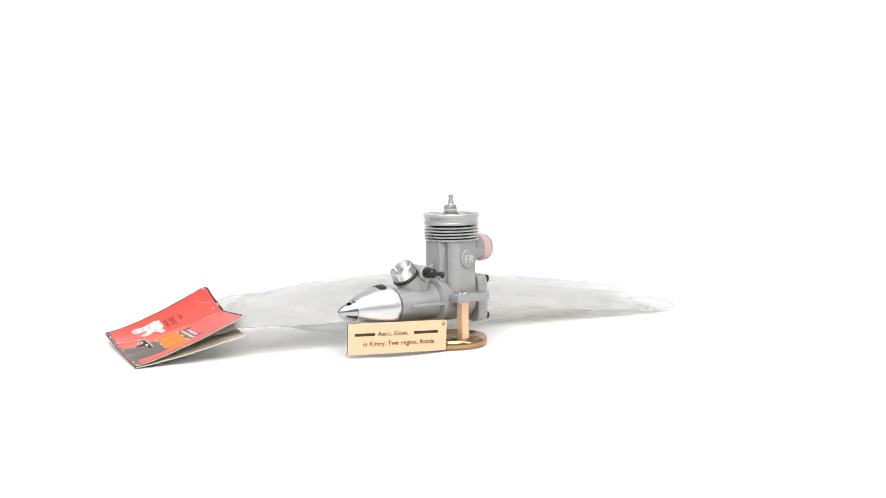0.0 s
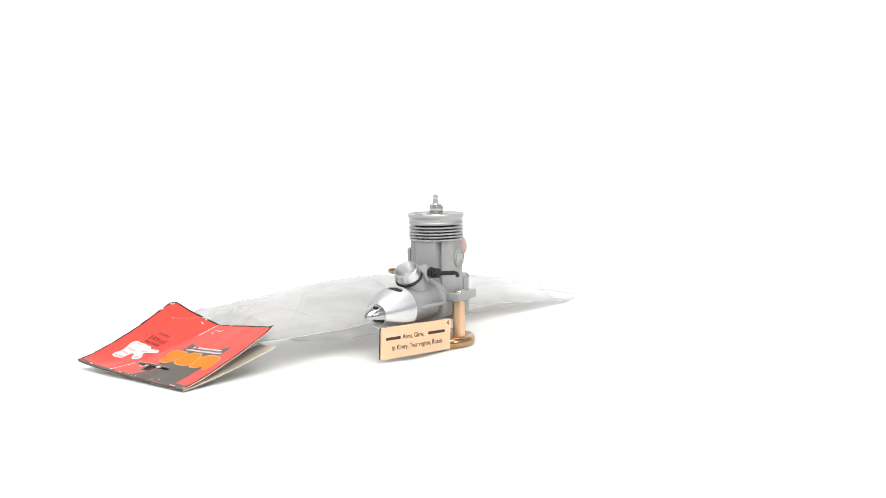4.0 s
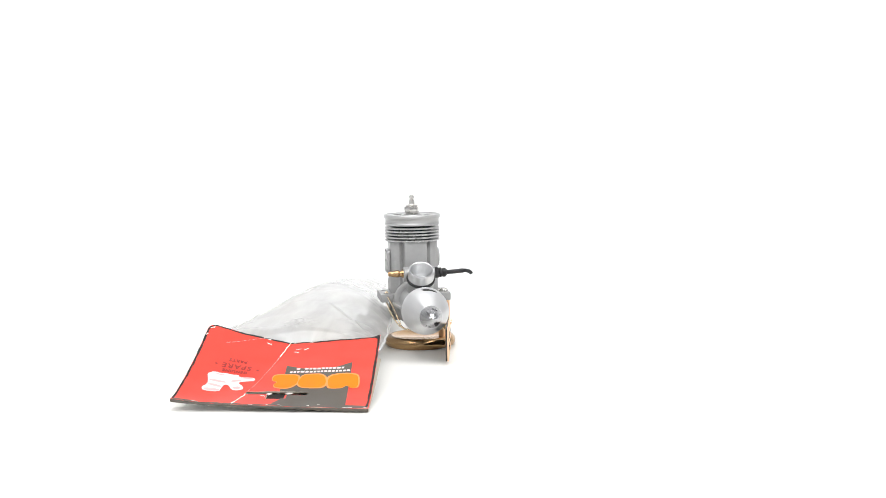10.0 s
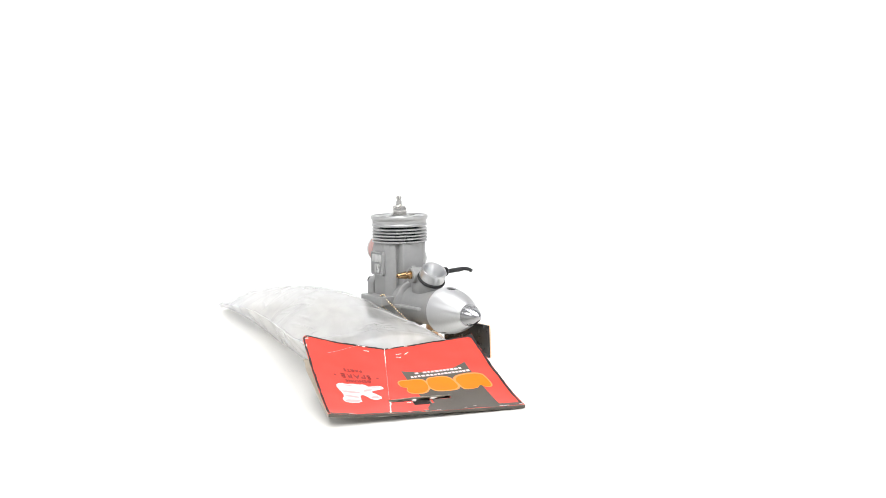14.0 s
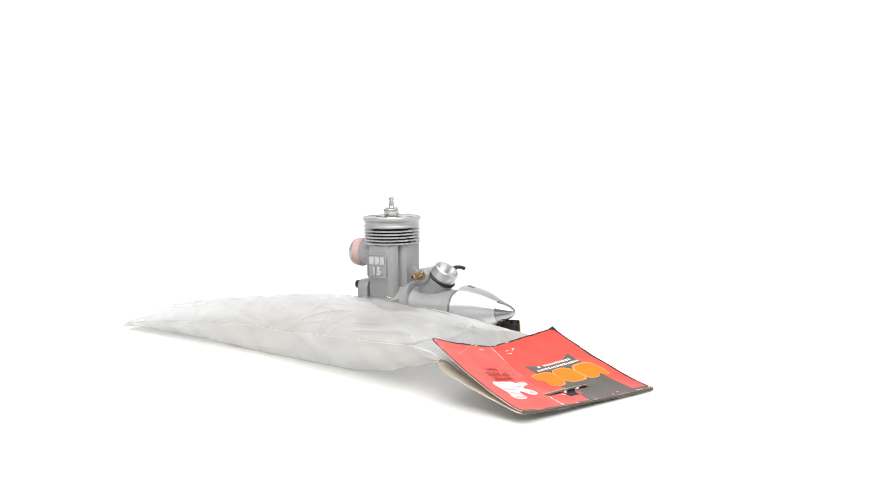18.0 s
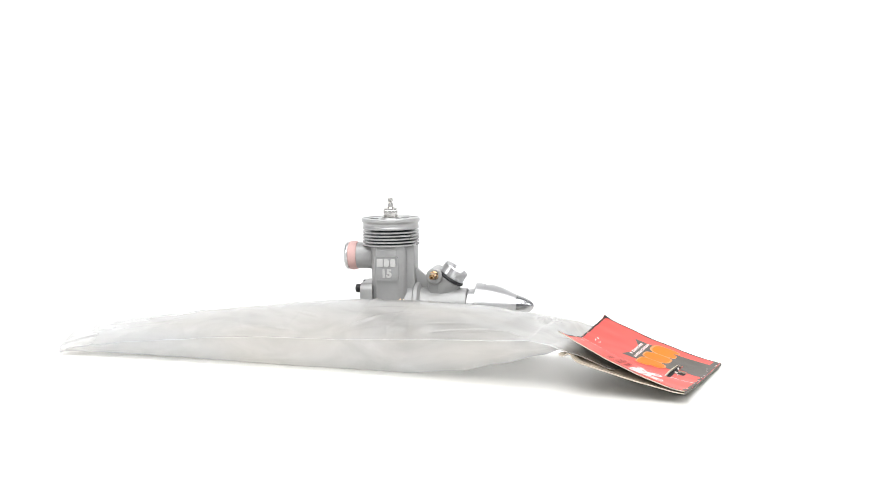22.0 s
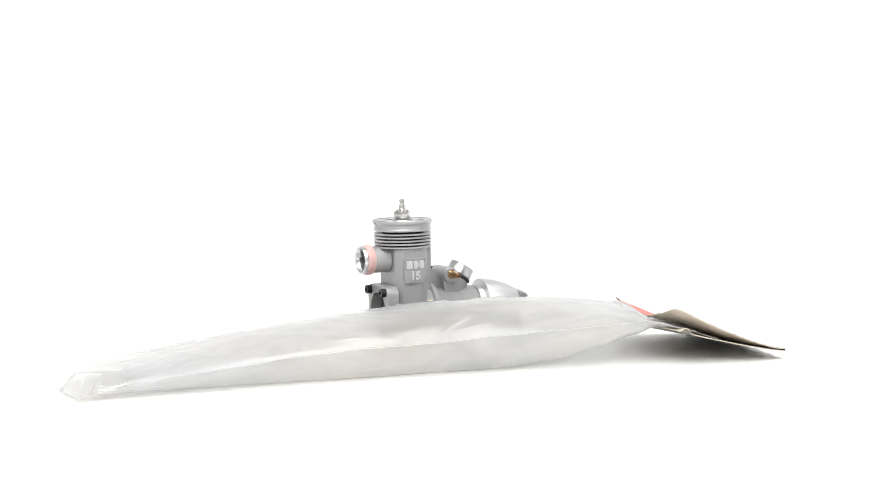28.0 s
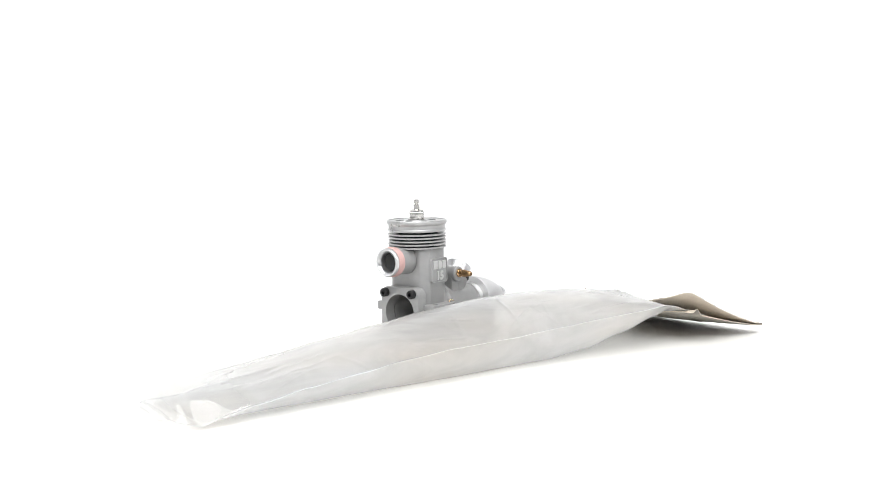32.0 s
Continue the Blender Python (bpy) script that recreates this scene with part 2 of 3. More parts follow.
        if last:
            for k in range(seg):
                bm.faces.new((last[k], last[(k + 1) % seg], now[(k + 1) % seg], now[k]))
        else:
            bm.faces.new(now[::-1])
        last = now
    bm.faces.new(last)
    bmesh.ops.recalc_face_normals(bm, faces=bm.faces)
    return bm


def curve_points(knots, step):
    """Evenly spaced points on a smooth line through the knots."""
    k = [Vector(p) for p in knots]
    k = [2 * k[0] - k[1]] + k + [2 * k[-1] - k[-2]]
    fine = []
    for i in range(1, len(k) - 2):
        a, b, c, d = k[i - 1:i + 3]
        for s in range(40):
            u = s / 40
            fine.append(0.5 * ((2 * b) + (c - a) * u + (2 * a - 5 * b + 4 * c - d) * u * u + (3 * b - a - 3 * c + d) * u ** 3))
    fine.append(k[-2])
    got, left = [fine[0]], 0.0
    for a, b in zip(fine, fine[1:]):
        left += (b - a).length
        if left >= step:
            got.append(b)
            left = 0.0
    return got


# ---- the turntable's motion ----
SPIN, START = 6.01878, -72.3533
TURNING = []


def on_table(ob, x=0.0, y=0.0, z=0.0, rz=0.0):
    """Sets a thing down on the turntable, in the table's own metres and degrees."""
    TURNING.append((ob, pose(x, y, z, 0, 0, rz)))
    return ob


# ---- setting: white sweep, turntable, plain unseen room ----
def sweep():
    bm = bmesh.new()
    prof = [(-1700, -4.6), (700, -4.6)]
    for k in range(1, 13):
        a = radians(90 * k / 12)
        prof.append((700 + 500 * math.sin(a), -4.6 + 500 * (1 - math.cos(a))))
    prof.append((1200, 1900))
    xs = [-1500, -500, 500, 1500]
    grid = [[bm.verts.new((x, y, z)) for y, z in prof] for x in xs]
    back = [[bm.verts.new((x, y + 20, z - 20)) for y, z in prof] for x in xs]
    for i in range(3):
        for k in range(len(prof) - 1):
            bm.faces.new((grid[i][k], grid[i + 1][k], grid[i + 1][k + 1], grid[i][k + 1]))
            bm.faces.new((back[i][k], back[i][k + 1], back[i + 1][k + 1], back[i + 1][k]))
    return tagged(part("backdrop", bm, PAPER_WHITE, None, smooth=True), "seamless white paper sweep under and behind the turntable", "backdrop", kind="structure")


sweep()
# walls and ceiling are never in view; added to shape reflections and bounce
for nm, sx, sy, sz, x, y, z in (("wall_left", 40, 2960, 1950, -1525, -250, 945), ("wall_right", 40, 2960, 1950, 1525, -250, 945),
                                ("wall_behind_camera", 3000, 40, 1950, 0, -1725, 945), ("ceiling", 3100, 3000, 40, 0, -250, 1945)):
    tagged(part(nm, box(sx, sy, sz, at(x, y, z), 0), WALL_GREY, None, smooth=False), "plain matt grey unseen studio " + nm.split("_")[0], nm.split("_")[0], kind="structure")

table = thing("turntable", "round cream-white turntable disc, slightly dished, on white paper", "turntable")
part("disc", lathe([(28, -4.4), (240, -4.58), (222, -0.3), (216, 0), (80, 0), (66, -0.4), (50, -1.5), (38, -2.7), (28, -3.2), (28, -4.4)], seg=128), DISC_WHITE, table)
part("centre_plate", lathe([(0, -4.4), (28, -4.4), (28, -3.2), (0, -3.2)], seg=64), DISC_WHITE, table)
on_table(table)

# ---- model engine: x to its needle side, nose along -y ----
ENGINE = (-0.01587, 0.01865, 0.0, 20.25)
AXIS = 25.8
NOSE = at(0, 0, AXIS, 90, 0, 0)          # local z runs towards the nose


def build_engine():
    eng = thing("model_engine", "grey cast model aircraft engine with bright aluminium spinner on brass stand", "model engine")
    # crankcase
    case = lathe([(12.6, -9), (13.4, -8), (13.4, 14), (14.6, 15), (14.6, 17.2), (13.6, 18), (11.6, 18.6), (11.2, 20), (10.6, 46), (10.2, 46.4), (0, 46.4)], NOSE, 56)
    case = carve(case, lathe([(0, -12), (10.8, -12), (10.8, 13), (0, 13)], NOSE, 40))
    part("crankcase", case, CAST, eng)
    flange = prism(rounded(28.5, 30, 5), -17, -9.5, NOSE, 0.6)
    flange = carve(flange, lathe([(0, -20), (10.8, -20), (10.8, -5), (0, -5)], NOSE, 40))
    fl = part("rear_flange", flange, CAST, eng, "open rear flange of the crankcase")
    for x in (-10.2, 10.2):
        for z in (-11.6, 11.6):
            s = lathe([(2.6, 0), (2.6, 2.6), (2.3, 3.0), (1.3, 3.0), (1.3, 1.4), (0, 1.4)], at(x, 17, AXIS + z, -90), 20)
            part("socket_screw", s, BLACK, fl, "black socket screw")
    for sx in (-1, 1):
        part("side_rib", prism([(sx * 9, -18), (sx * 15.6, -18), (sx * 13.2, -40), (sx * 9, -42)], AXIS - 0.7, AXIS + 0.9, Matrix(), 0.3), CAST, eng)
        lug = box(10.5, 25, 5, at(sx * 16.6, -0.5, 28.2), 0.7)
        lug = carve(lug, lathe([(0, -5), (1.7, -5), (1.7, 5), (0, 5)], at(sx * 18.3, 6.2, 28.2), 20), lathe([(0, -5), (1.7, -5), (1.7, 5), (0, 5)], at(sx * 18.3, -7.0, 28.2), 20))
        lg = part("mounting_lug", lug, CAST, eng)
        if sx > 0:
            hd = lathe([(0, 2.0), (1.6, 1.9), (2.8, 1.2), (3.1, 0.3), (3.1, 0), (0, 0)], at(18.3, -7.0, 30.7), 24)
            hd = carve(hd, box(6, 0.7, 1.6, at(18.3, -7.0, 32.6, 0, 0, 35), 0), box(6, 0.7, 1.6, at(18.3, -7.0, 32.6, 0, 0, 125), 0))
            part("cross_head_screw", hd, STEEL, lg, "bright cross-head screw")
    # cylinder
    plan = [(15, 6.5), (10.5, 10.4), (-10.5, 10.4), (-15, 6.5), (-15, -6.2), (-12.6, -9.4), (-9.6, -11.2), (-7.4, -9.6), (-7, -15.4), (7, -15.4), (7.4, -9.6), (9.6, -11.2), (12.6, -9.4), (15, -6.2)]
    low = [(x * 1.0, y) for x, y in plan]
    cyl = part("cylinder", carve(prism(low, 30, 63.2, Matrix(), 1.0), lathe([(0, -20), (10.8, -20), (10.8, 13), (0, 13)], NOSE, 40)), CAST, eng)
    web = prism([(-13, 51), (-24, 41.5), (-24, 36), (-13, 36)], -1.6, 1.6, Matrix(((0, 0, 1, 0), (1, 0, 0, 0), (0, 1, 0, 0), (0, 0, 0, 1))), 0.4)
    part("stiffening_web", web, CAST, cyl)
    # core coloured near-black for the shade between the fins
    part("cylinder_core_shade", lathe([(12.4, 62.6), (12.4, 73)], seg=56), HOLLOW_SHADE, cyl)
    for k in range(5):
        z = 62.9 + 1.9 * k
        part("cooling_fin", lathe([(10.8, z), (16.9, z), (17.15, z + 0.2), (17.15, z + 0.85), (16.9, z + 1.05), (10.8, z + 1.05)], seg=64), HEAD, cyl)
    head = lathe([(12, 72.7), (16.9, 72.7), (17.15, 73.0), (17.15, 73.9), (16.9, 74.2), (16.75, 75.0), (16.8, 76.0), (17.05, 76.7), (17.5, 77.1), (17.75, 77.6), (17.75, 78.9), (17.4, 79.3), (16.9, 79.3), (16.5, 78.8), (6.6, 78.3), (5.9, 79.2), (0, 79.2)], seg=64)
    cuts = [lathe([(0, 75), (2.8, 75), (2.8, 81), (0, 81)], at(11.0 * math.cos(radians(60 * k + 18)), 11.0 * math.sin(radians(60 * k + 18)), 0), 20) for k in range(6)]
    hd = part("cylinder_head", carve(head, *cuts), HEAD, eng, "grey finned cylinder head with recessed bolts")
    for k in range(6):
        a = radians(60 * k + 18)
        part("head_bolt", lathe([(2.1, 75), (2.1, 77.0), (1.1, 77.0), (1.1, 76), (0, 76)], at(11.0 * math.cos(a), 11.0 * math.sin(a), 0), 16), BLACK, hd)
    part("washer", lathe([(0, 78.4), (5.3, 78.5), (5.5, 78.9), (5.2, 79.3), (0, 79.3)], seg=32), BLACK, hd, "dark plug washer")
    plug = part("glow_plug", lathe([(4.4, 79), (4.4, 79.9), (3.9, 80.1)], seg=32), STEEL, eng, "bright nickel glow plug")
    hexa = [(4.9 * math.cos(radians(60 * k + 10)), 4.9 * math.sin(radians(60 * k + 10))) for k in range(6)]
    part("hex_nut", prism(hexa, 80, 84.0, Matrix(), 0.35), STEEL, plug, angle=20)
    part("collar", lathe([(3.4, 83.5), (4.1, 83.9), (4.0, 84.8), (2.8, 85.4), (1.8, 85.7)], seg=32), STEEL, plug)
    part("terminal", lathe([(1.9, 85.2), (1.8, 87.9), (1.2, 88.4), (1.2, 88.9), (1.75, 89.5), (1.7, 90.7), (1.0, 91.2), (0, 91.3)], seg=24), STEEL, plug)
    # exhaust
    EXH = at(0, 12, 56.3, -90, 0, 0)
    ex = lathe([(8.3, -1), (7.9, 3), (7.9, 14.2), (6.6, 14.2), (6.2, 5), (0, 5)], EXH, 44)
    exh = part("exhaust_outlet", ex, CAST, eng, "round rear exhaust outlet")
    part("gasket", lathe([(7.8, 8.6), (8.3, 8.8), (8.7, 9.6), (8.8, 11.2), (8.7, 12.8), (8.3, 13.6), (7.8, 13.8), (7.8, 8.6)], EXH, 44), PINK, exh, "pink silicone gasket ring")
    part("mouth_ring", lathe([(7.9, 13.8), (8.3, 14.0), (8.25, 15.2), (7.8, 15.8), (7.0, 15.8), (6.0, 14.8), (5.6, 13.4), (5.6, 11.0), (7.9, 13.8)], EXH, 44), TURNED, exh)
    # dark lining that paints the shade inside the exhaust
    part("bore_shade", lathe([(6.15, 11.0), (5.9, 7.0), (5.9, 6.4), (0, 6.4)], EXH, 32), HOLLOW_SHADE, exh)
    # badges
    badge = part("round_badge", lathe([(6.0, 0), (6.0, 0.9), (5.6, 1.4), (5.2, 1.4), (5.0, 0.9), (0, 0.9)], at(15.0, 0.6, 51.8, 0, 90, 0), 40), CAST, cyl, "round cast badge with two raised letters")
    bm, wide = lettering("FR", 6.2, Matrix(), 0.5, 0.16, 1.15)
    bmesh.ops.transform(bm, matrix=Matrix(((0, 0, 1, 16.2), (1, 0, 0, 0.6 - wide / 2), (0, 1, 0, 49.7), (0, 0, 0, 1))), verts=bm.verts)
    part("letter", bm, CAST_LIT, badge)
    SIDE = Matrix(((0, 0, -1, -15.0), (-1, 0, 0, 0), (0, 1, 0, 50.2), (0, 0, 0, 1)))
    pan = part("square_badge", prism(rounded(14.2, 14.6, 1.8), 0, 1.4, SIDE, 0.3), CAST, cyl, "square cast badge with raised marks")
    rim = prism(rounded(14.2, 14.6, 1.8), 1.2, 1.9, SIDE)
    rim = carve(rim, prism(rounded(12.9, 13.3, 1.4), 0.8, 2.6, SIDE))
    part("badge_rim", rim, CAST, pan)
    # maker's mark as plain blocks
    for pts in ([(-6.2, 0), (-2.0, 0), (-2.1, 4.7), (-6.1, 4.7)], [(-1.4, 0), (1.0, 0), (2.2, 1.2), (2.2, 3.5), (1.0, 4.7), (-1.4, 4.7)], [(3.2, 0), (5.7, 0), (6.2, 0.7), (6.0, 4.2), (5.5, 4.7), (3.4, 4.7), (2.8, 4.0), (2.8, 0.6)]):
        part("raised_mark", prism([(x * 0.92, y + 0.9) for x, y in pts], 1.2, 2.1, SIDE, 0.2), CAST_LIT, pan)
    bm, wide = lettering("15", 6.6, Matrix(), 0.45, 0.3)
    bmesh.ops.transform(bm, matrix=SIDE @ at(-wide / 2, -5.3, 1.7), verts=bm.verts)
    part("number", bm, CAST_LIT, pan)
    # carburettor
    CARB = at(0, -29.0, 32.2, 34, 0, 0)     # local z runs up and forward
    body = carve(lathe([(0, -2), (6.6, -2), (7.2, 2), (8.0, 7), (8.1, 11.2), (7.5, 12.0), (0, 12.0)], CARB, 44), lathe([(0, 1.5), (4.3, 1.5), (4.3, 16), (0, 16)], CARB, 32))
    body = merge(body, lathe([(4.2, -9.5), (4.7, -9), (4.7, 9), (4.2, 9.5)], at(0, -27.4, 44.6, 0, 90, 0), 28))
    neck = prism([(0, 12.2), (9.2, 12.6), (12.6, 9.8), (12.0, 6.4), (4.5, -2), (0, -2)], -7.2, 7.2, CARB @ Matrix(((0, 0, 1, 0), (1, 0, 0, 0), (0, 1, 0, 0), (0, 0, 0, 1))), 2.6)
    body = merge(body, carve(neck, lathe([(0, 1.5), (4.3, 1.5), (4.3, 16), (0, 16)], CARB, 32)))
    carb = part("carburettor", body, CAST, eng, "front carburettor body")
    part("o_ring", ring(7.7, 1.0, CARB @ at(0, 0, 12.8), 44), RUBBER, carb, "black rubber o-ring")
    ven = lathe([(6.0, 11.8), (7.5, 13.4), (7.9, 14.2), (7.6, 17.6), (7.65, 19.4), (7.2, 20.0), (6.7, 19.9), (5.6, 17.4), (4.3, 13.4), (3.9, 10), (3.8, 4), (0, 4)], CARB, 36)
    part("venturi", ven, TURNED, carb, "turned bright aluminium venturi", angle=7)
    # disc added in black for the shade down the intake
    part("throat", lathe([(0, 10.3), (3.86, 10.3), (3.86, 10.6), (0, 10.6)], CARB, 28), HOLLOW_SHADE, carb, "black disc painting the shade deep in the intake")
    part("spray_bar", tube([(-5, -29.5, 45), (5, -29.5, 45)], 0.9), BRASS, carb)
    nip = lathe([(2.6, 8.5), (2.6, 10.2), (2.0, 10.5), (1.8, 11.8), (2.2, 12.3), (2.35, 13.2), (2.1, 14.2), (1.75, 16.6), (1.45, 18.4), (1.2, 18.7), (0.75, 18.6), (0.75, 16), (0, 16)], at(0, -27.6, 45.2, 0, -90, 0), 24)
    part("fuel_nipple", nip, BRASS, carb, "brass fuel nipple")
    nut = [(3.4 * math.cos(radians(60 * k)), 3.4 * math.sin(radians(60 * k))) for k in range(6)]
    ndl = part("needle_valve", prism(nut, 9.2, 12.2, at(0, -27.6, 45.2, 0, 90, 0), 0.3), BLACK, carb, "black needle valve with bent lever")
    part("thimble", lathe([(1.9, 12), (2.1, 12.3), (3.0, 12.6), (3.05, 13.7), (2.4, 14.0), (2.4, 14.4), (2.9, 14.7), (2.8, 16.2), (2.0, 17.0), (1.3, 17.6)], at(0, -27.6, 45.2, 0, 90, 0), 20), BLACK, ndl)
    part("lever", tube(curve_points([(16, -27.6, 45.2), (22, -28.4, 45.6), (27.5, -29.5, 46.2), (30.3, -31.2, 45.8), (31.4, -33, 44.8)], 0.8), 1.15), BLACK, ndl)
    part("sleeve", tube(curve_points([(17.2, -27.7, 45.25), (22, -28.4, 45.6), (27.2, -29.4, 46.15)], 0.8), 1.35, 14), RUBBER, ndl, "black rubber sleeve on the lever")
    # drive washer and spinner
    part("drive_washer", lathe([(8.6, 46.6), (8.6, 47.2), (10.3, 47.6), (10.3, 51.2), (9.8, 51.6), (0, 51.6)], NOSE, 48), SPUN, eng, "bright knurled drive washer")
    prof = [(12.8, 51.8), (13.9, 52.0), (14.05, 52.6), (13.95, 55), (13.3, 59), (12.3, 63), (11.0, 67), (9.4, 71), (7.4, 75), (6.7, 76.3), (6.5, 76.3), (6.3, 76.0), (0, 76)]
    spin = lathe(prof, NOSE, 72)
    cuts = []
    for s in (1, -1):
        base = NOSE @ RZ(radians(90 - 10), 4, "Z") if s > 0 else NOSE @ RZ(radians(270 - 10), 4, "Z")
        cuts.append(prism(rounded(9.6, 6.0, 2.8), 8.5, 20, base @ at(0, 0, 57.5, 0, 90, 0) @ RZ(radians(90), 4, "Z")))
    sp = part("spinner", carve(spin, *cuts), SPUN, eng, "polished turned aluminium spinner", angle=30)
    # black filler just below the surface paints the shade in the slots
    part("spinner_slot_shade", lathe([(13.3, 53), (13.2, 55.2), (12.6, 59), (11.6, 63), (10.5, 66.6), (0, 66.6)], NOSE, 40), HOLLOW_SHADE, sp)
    tip = lathe([(6.2, 76.2), (6.45, 76.45), (5.9, 78.2), (5.2, 80.2), (4.4, 82.0), (3.5, 83.7), (2.6, 85.0), (1.6, 85.9), (0.7, 86.3), (0, 86.4)], NOSE, 48)
    tip = carve(tip, lathe([(0, -9), (1.6, -9), (1.6, 9), (0, 9)], at(0, -79.8, AXIS, 0, 22, 0), 20))
    part("nose_cone", tip, TIP, sp, "turned nose cone with a cross hole")
    return eng


engine = build_engine()
on_table(engine, *ENGINE)

# ---- brass stand ----
stand = thing("display_stand", "polished brass stand with a round foot and one upright post", "display stand")
part("foot", lathe([(0, 0), (20.4, 0), (21.5, 0.7), (22.1, 2.0), (22.2, 3.4), (21.8, 5.0), (20.7, 6.2), (19.0, 6.7), (17.4, 6.3), (16.2, 5.5), (0, 5.1)], at(3.2, -3.5, -3.2), 72), BRASS, stand)
part("post", prism([(3.95 * math.cos(radians(60 * k + 12)), 3.95 * math.sin(radians(60 * k + 12))) for k in range(6)], 2.2, 25.7, at(18.4, -6.6, 0), 0.25), BRASS_BAR, stand, "satin brass hexagonal post", angle=20)
on_table(stand, *ENGINE)

# ---- name plate ----
plate = thing("name_plate", "copper-coloured engraved metal name plate standing on edge", "name plate")
P_DIR = Vector((19.9 - 8.5, -21.7 + 86.0, 0)).normalized()
P_FACE = Matrix(((P_DIR.x, 0, P_DIR.y, 8.5), (P_DIR.y, 0, -P_DIR.x, -86.0), (0, 1, 0, 1.4), (0, 0, 0, 1))) @ RZ(radians(-3.0), 4, "Z")
sheet = prism([(x + 32.65, y + 9.3) for x, y in rounded(65.3, 18.6, 0.9, 3)], -0.7, 0.0, P_FACE, 0.0)
sheet = carve(sheet, lathe([(0, -4), (1.3, -4), (1.3, 4), (0, 4)], P_FACE @ at(63.2, 16.4, 0), 20))
front = part("plate_front", sheet, PLATE_FACE, plate)
rear = prism([(x + 32.65, y + 9.3) for x, y in rounded(65.3, 18.6, 0.9, 3)], -1.7, -0.75, P_FACE, 0.0)
rear = carve(rear, lathe([(0, -4), (1.3, -4), (1.3, 4), (0, 4)], P_FACE @ at(63.2, 16.4, 0), 20))
part("plate_back", rear, PLATE_BACK, plate, "dark glossy back of the plate")


def line(text, x, y, size):
    bm, wide = lettering(text, size, P_FACE @ at(x, y, 0.03), 0.05, 0.045)
    part("engraved_line", bm, INK, front)
    return wide


def bar(x, y, long, high):
    """A plain bar in place of a maker's name."""
    part("engraved_mark", prism([(px + x + long / 2, py + y + high / 2) for px, py in rounded(long, high, 0.5, 3)], 0.0, 0.1, P_FACE), INK, front, "plain engraved bar")


bar(4.0, 10.9, 13.2, 1.7)
line("Aero, Glow,", 19.0, 10.6, 4.05)
bar(43.0, 10.9, 16.4, 1.7)
line("in Kimry, Tver region, Russia", 9.6, 4.8, 4.05)
on_table(plate, *ENGINE)

# ---- ball chain from the lug to the plate ----
chain = thing("ball_chain", "thin brass ball chain looped through a lug and the name plate", "chain")
bead_mesh = None
for knots in ([(-17.6, -12.6, 29.0), (-17.7, -10.5, 31.4), (-18.2, -7.2, 31.4), (-18.4, -6.2, 27), (-17.8, -8, 24.6), (-16.5, -17, 20), (-14, -27, 15.4), (-11, -35, 13), (-6, -38, 12), (2, -37.5, 11.3), (9, -34, 11), (14.5, -29, 11.6), (17.3, -25, 13.6), (18.3, -23.0, 15.6)],
              [(-17.6, -12.6, 29.0), (-16.5, -16, 26.6), (-14.6, -24, 21.6), (-13.2, -31, 17.6), (-12, -37, 14.2), (-8, -40, 12.6), (0, -40, 11.6), (8, -37, 11.2), (15, -31, 11.6), (19.5, -25, 13), (20.6, -23.0, 15.8)]):
    for p in curve_points(knots, 1.75):
        if bead_mesh is None:
            b = bmesh.new()
            bmesh.ops.create_icosphere(b, subdivisions=2, radius=0.62)
            ob = part("bead", b, BEAD, chain, angle=80)
            bead_mesh = ob.data
        else:
            ob = new("bead", bead_mesh)
            ob.parent = chain
        ob.location = p * MM
on_table(chain, *ENGINE)

# ---- packaging: clear bag with a folded header card, in the table's own frame ----
bag = thing("header_bag", "clear inflated plastic bag with a folded red and grey header card", "packaging bag")


# header card: du runs 0 to 96 along the fold, dv 0 to 65 from the fold to the bag
FOLD = Vector((-88.6, -189.7, 0))
C_U, C_V = Vector((0.9935, 0.1134, 0)), Vector((-0.1134, 0.9935, 0))
WIDE, DEEP = 96.0, 65.0


def fold_z(u):
    return 2.0 + 3.1 * max(0, 1 - u) ** 1.3 + 1.6 * max(0, 1 - max(0, u) / 0.2) ** 1.5


def upper_z(u, v):
    uc = 0.307 + (0.476 - 0.307) * v
    if u < uc:
        a = u / uc
        rise, p = 26.3 + (18.3 - 26.3) * a, 1.35 + 0.15 * a
    else:
        a = (u - uc) / (1 - uc)
        rise, p = 18.3 + (23.3 - 18.3) * a, 1.5 - 0.25 * a
    curl = 1.0 * max(0, u - 0.955) / 0.045 * max(0, v - 0.93) / 0.07
    return fold_z(u) + rise * max(v, 0) ** p + curl


def lower_z(u, v):
    a = abs(u - 0.5) * 2
    end = (16.5 if u < 0.5 else 12.5) + (-4 if u < 0.5 else 1) * (1 - a)
    kink = 2.8 * math.exp(-((v - 0.9) / 0.035) ** 2) * max(0, 1 - u / 0.2)
    return max(0.9, fold_z(u) - 0.5 - 0.5 * min(1, max(0, u)) ** 3 - 0.7 * max(0, 1 - max(0, u) / 0.2) ** 1.5) + (end - max(0, fold_z(u) - 4.5) * 0.8) * max(v, 0) ** 1.25 + kink


def on_card(du, dv, lift=0.0, low=False):
    # one outer corner is worn round
    qx, qy = 5.0 - du, dv - DEEP + 5.0
    if qx > 0 and qy > 0:
        k = max(qx, qy) / math.hypot(qx, qy)
        du, dv = 5.0 - qx * k, DEEP - 5.0 + qy * k
    u, v = du / WIDE, dv / DEEP
    squeeze = 1 - 0.05 * v if u > 0.45 else 1 - 0.06 * v
    p = FOLD + C_U * ((u - 0.45) * squeeze + 0.45) * WIDE + C_V * dv
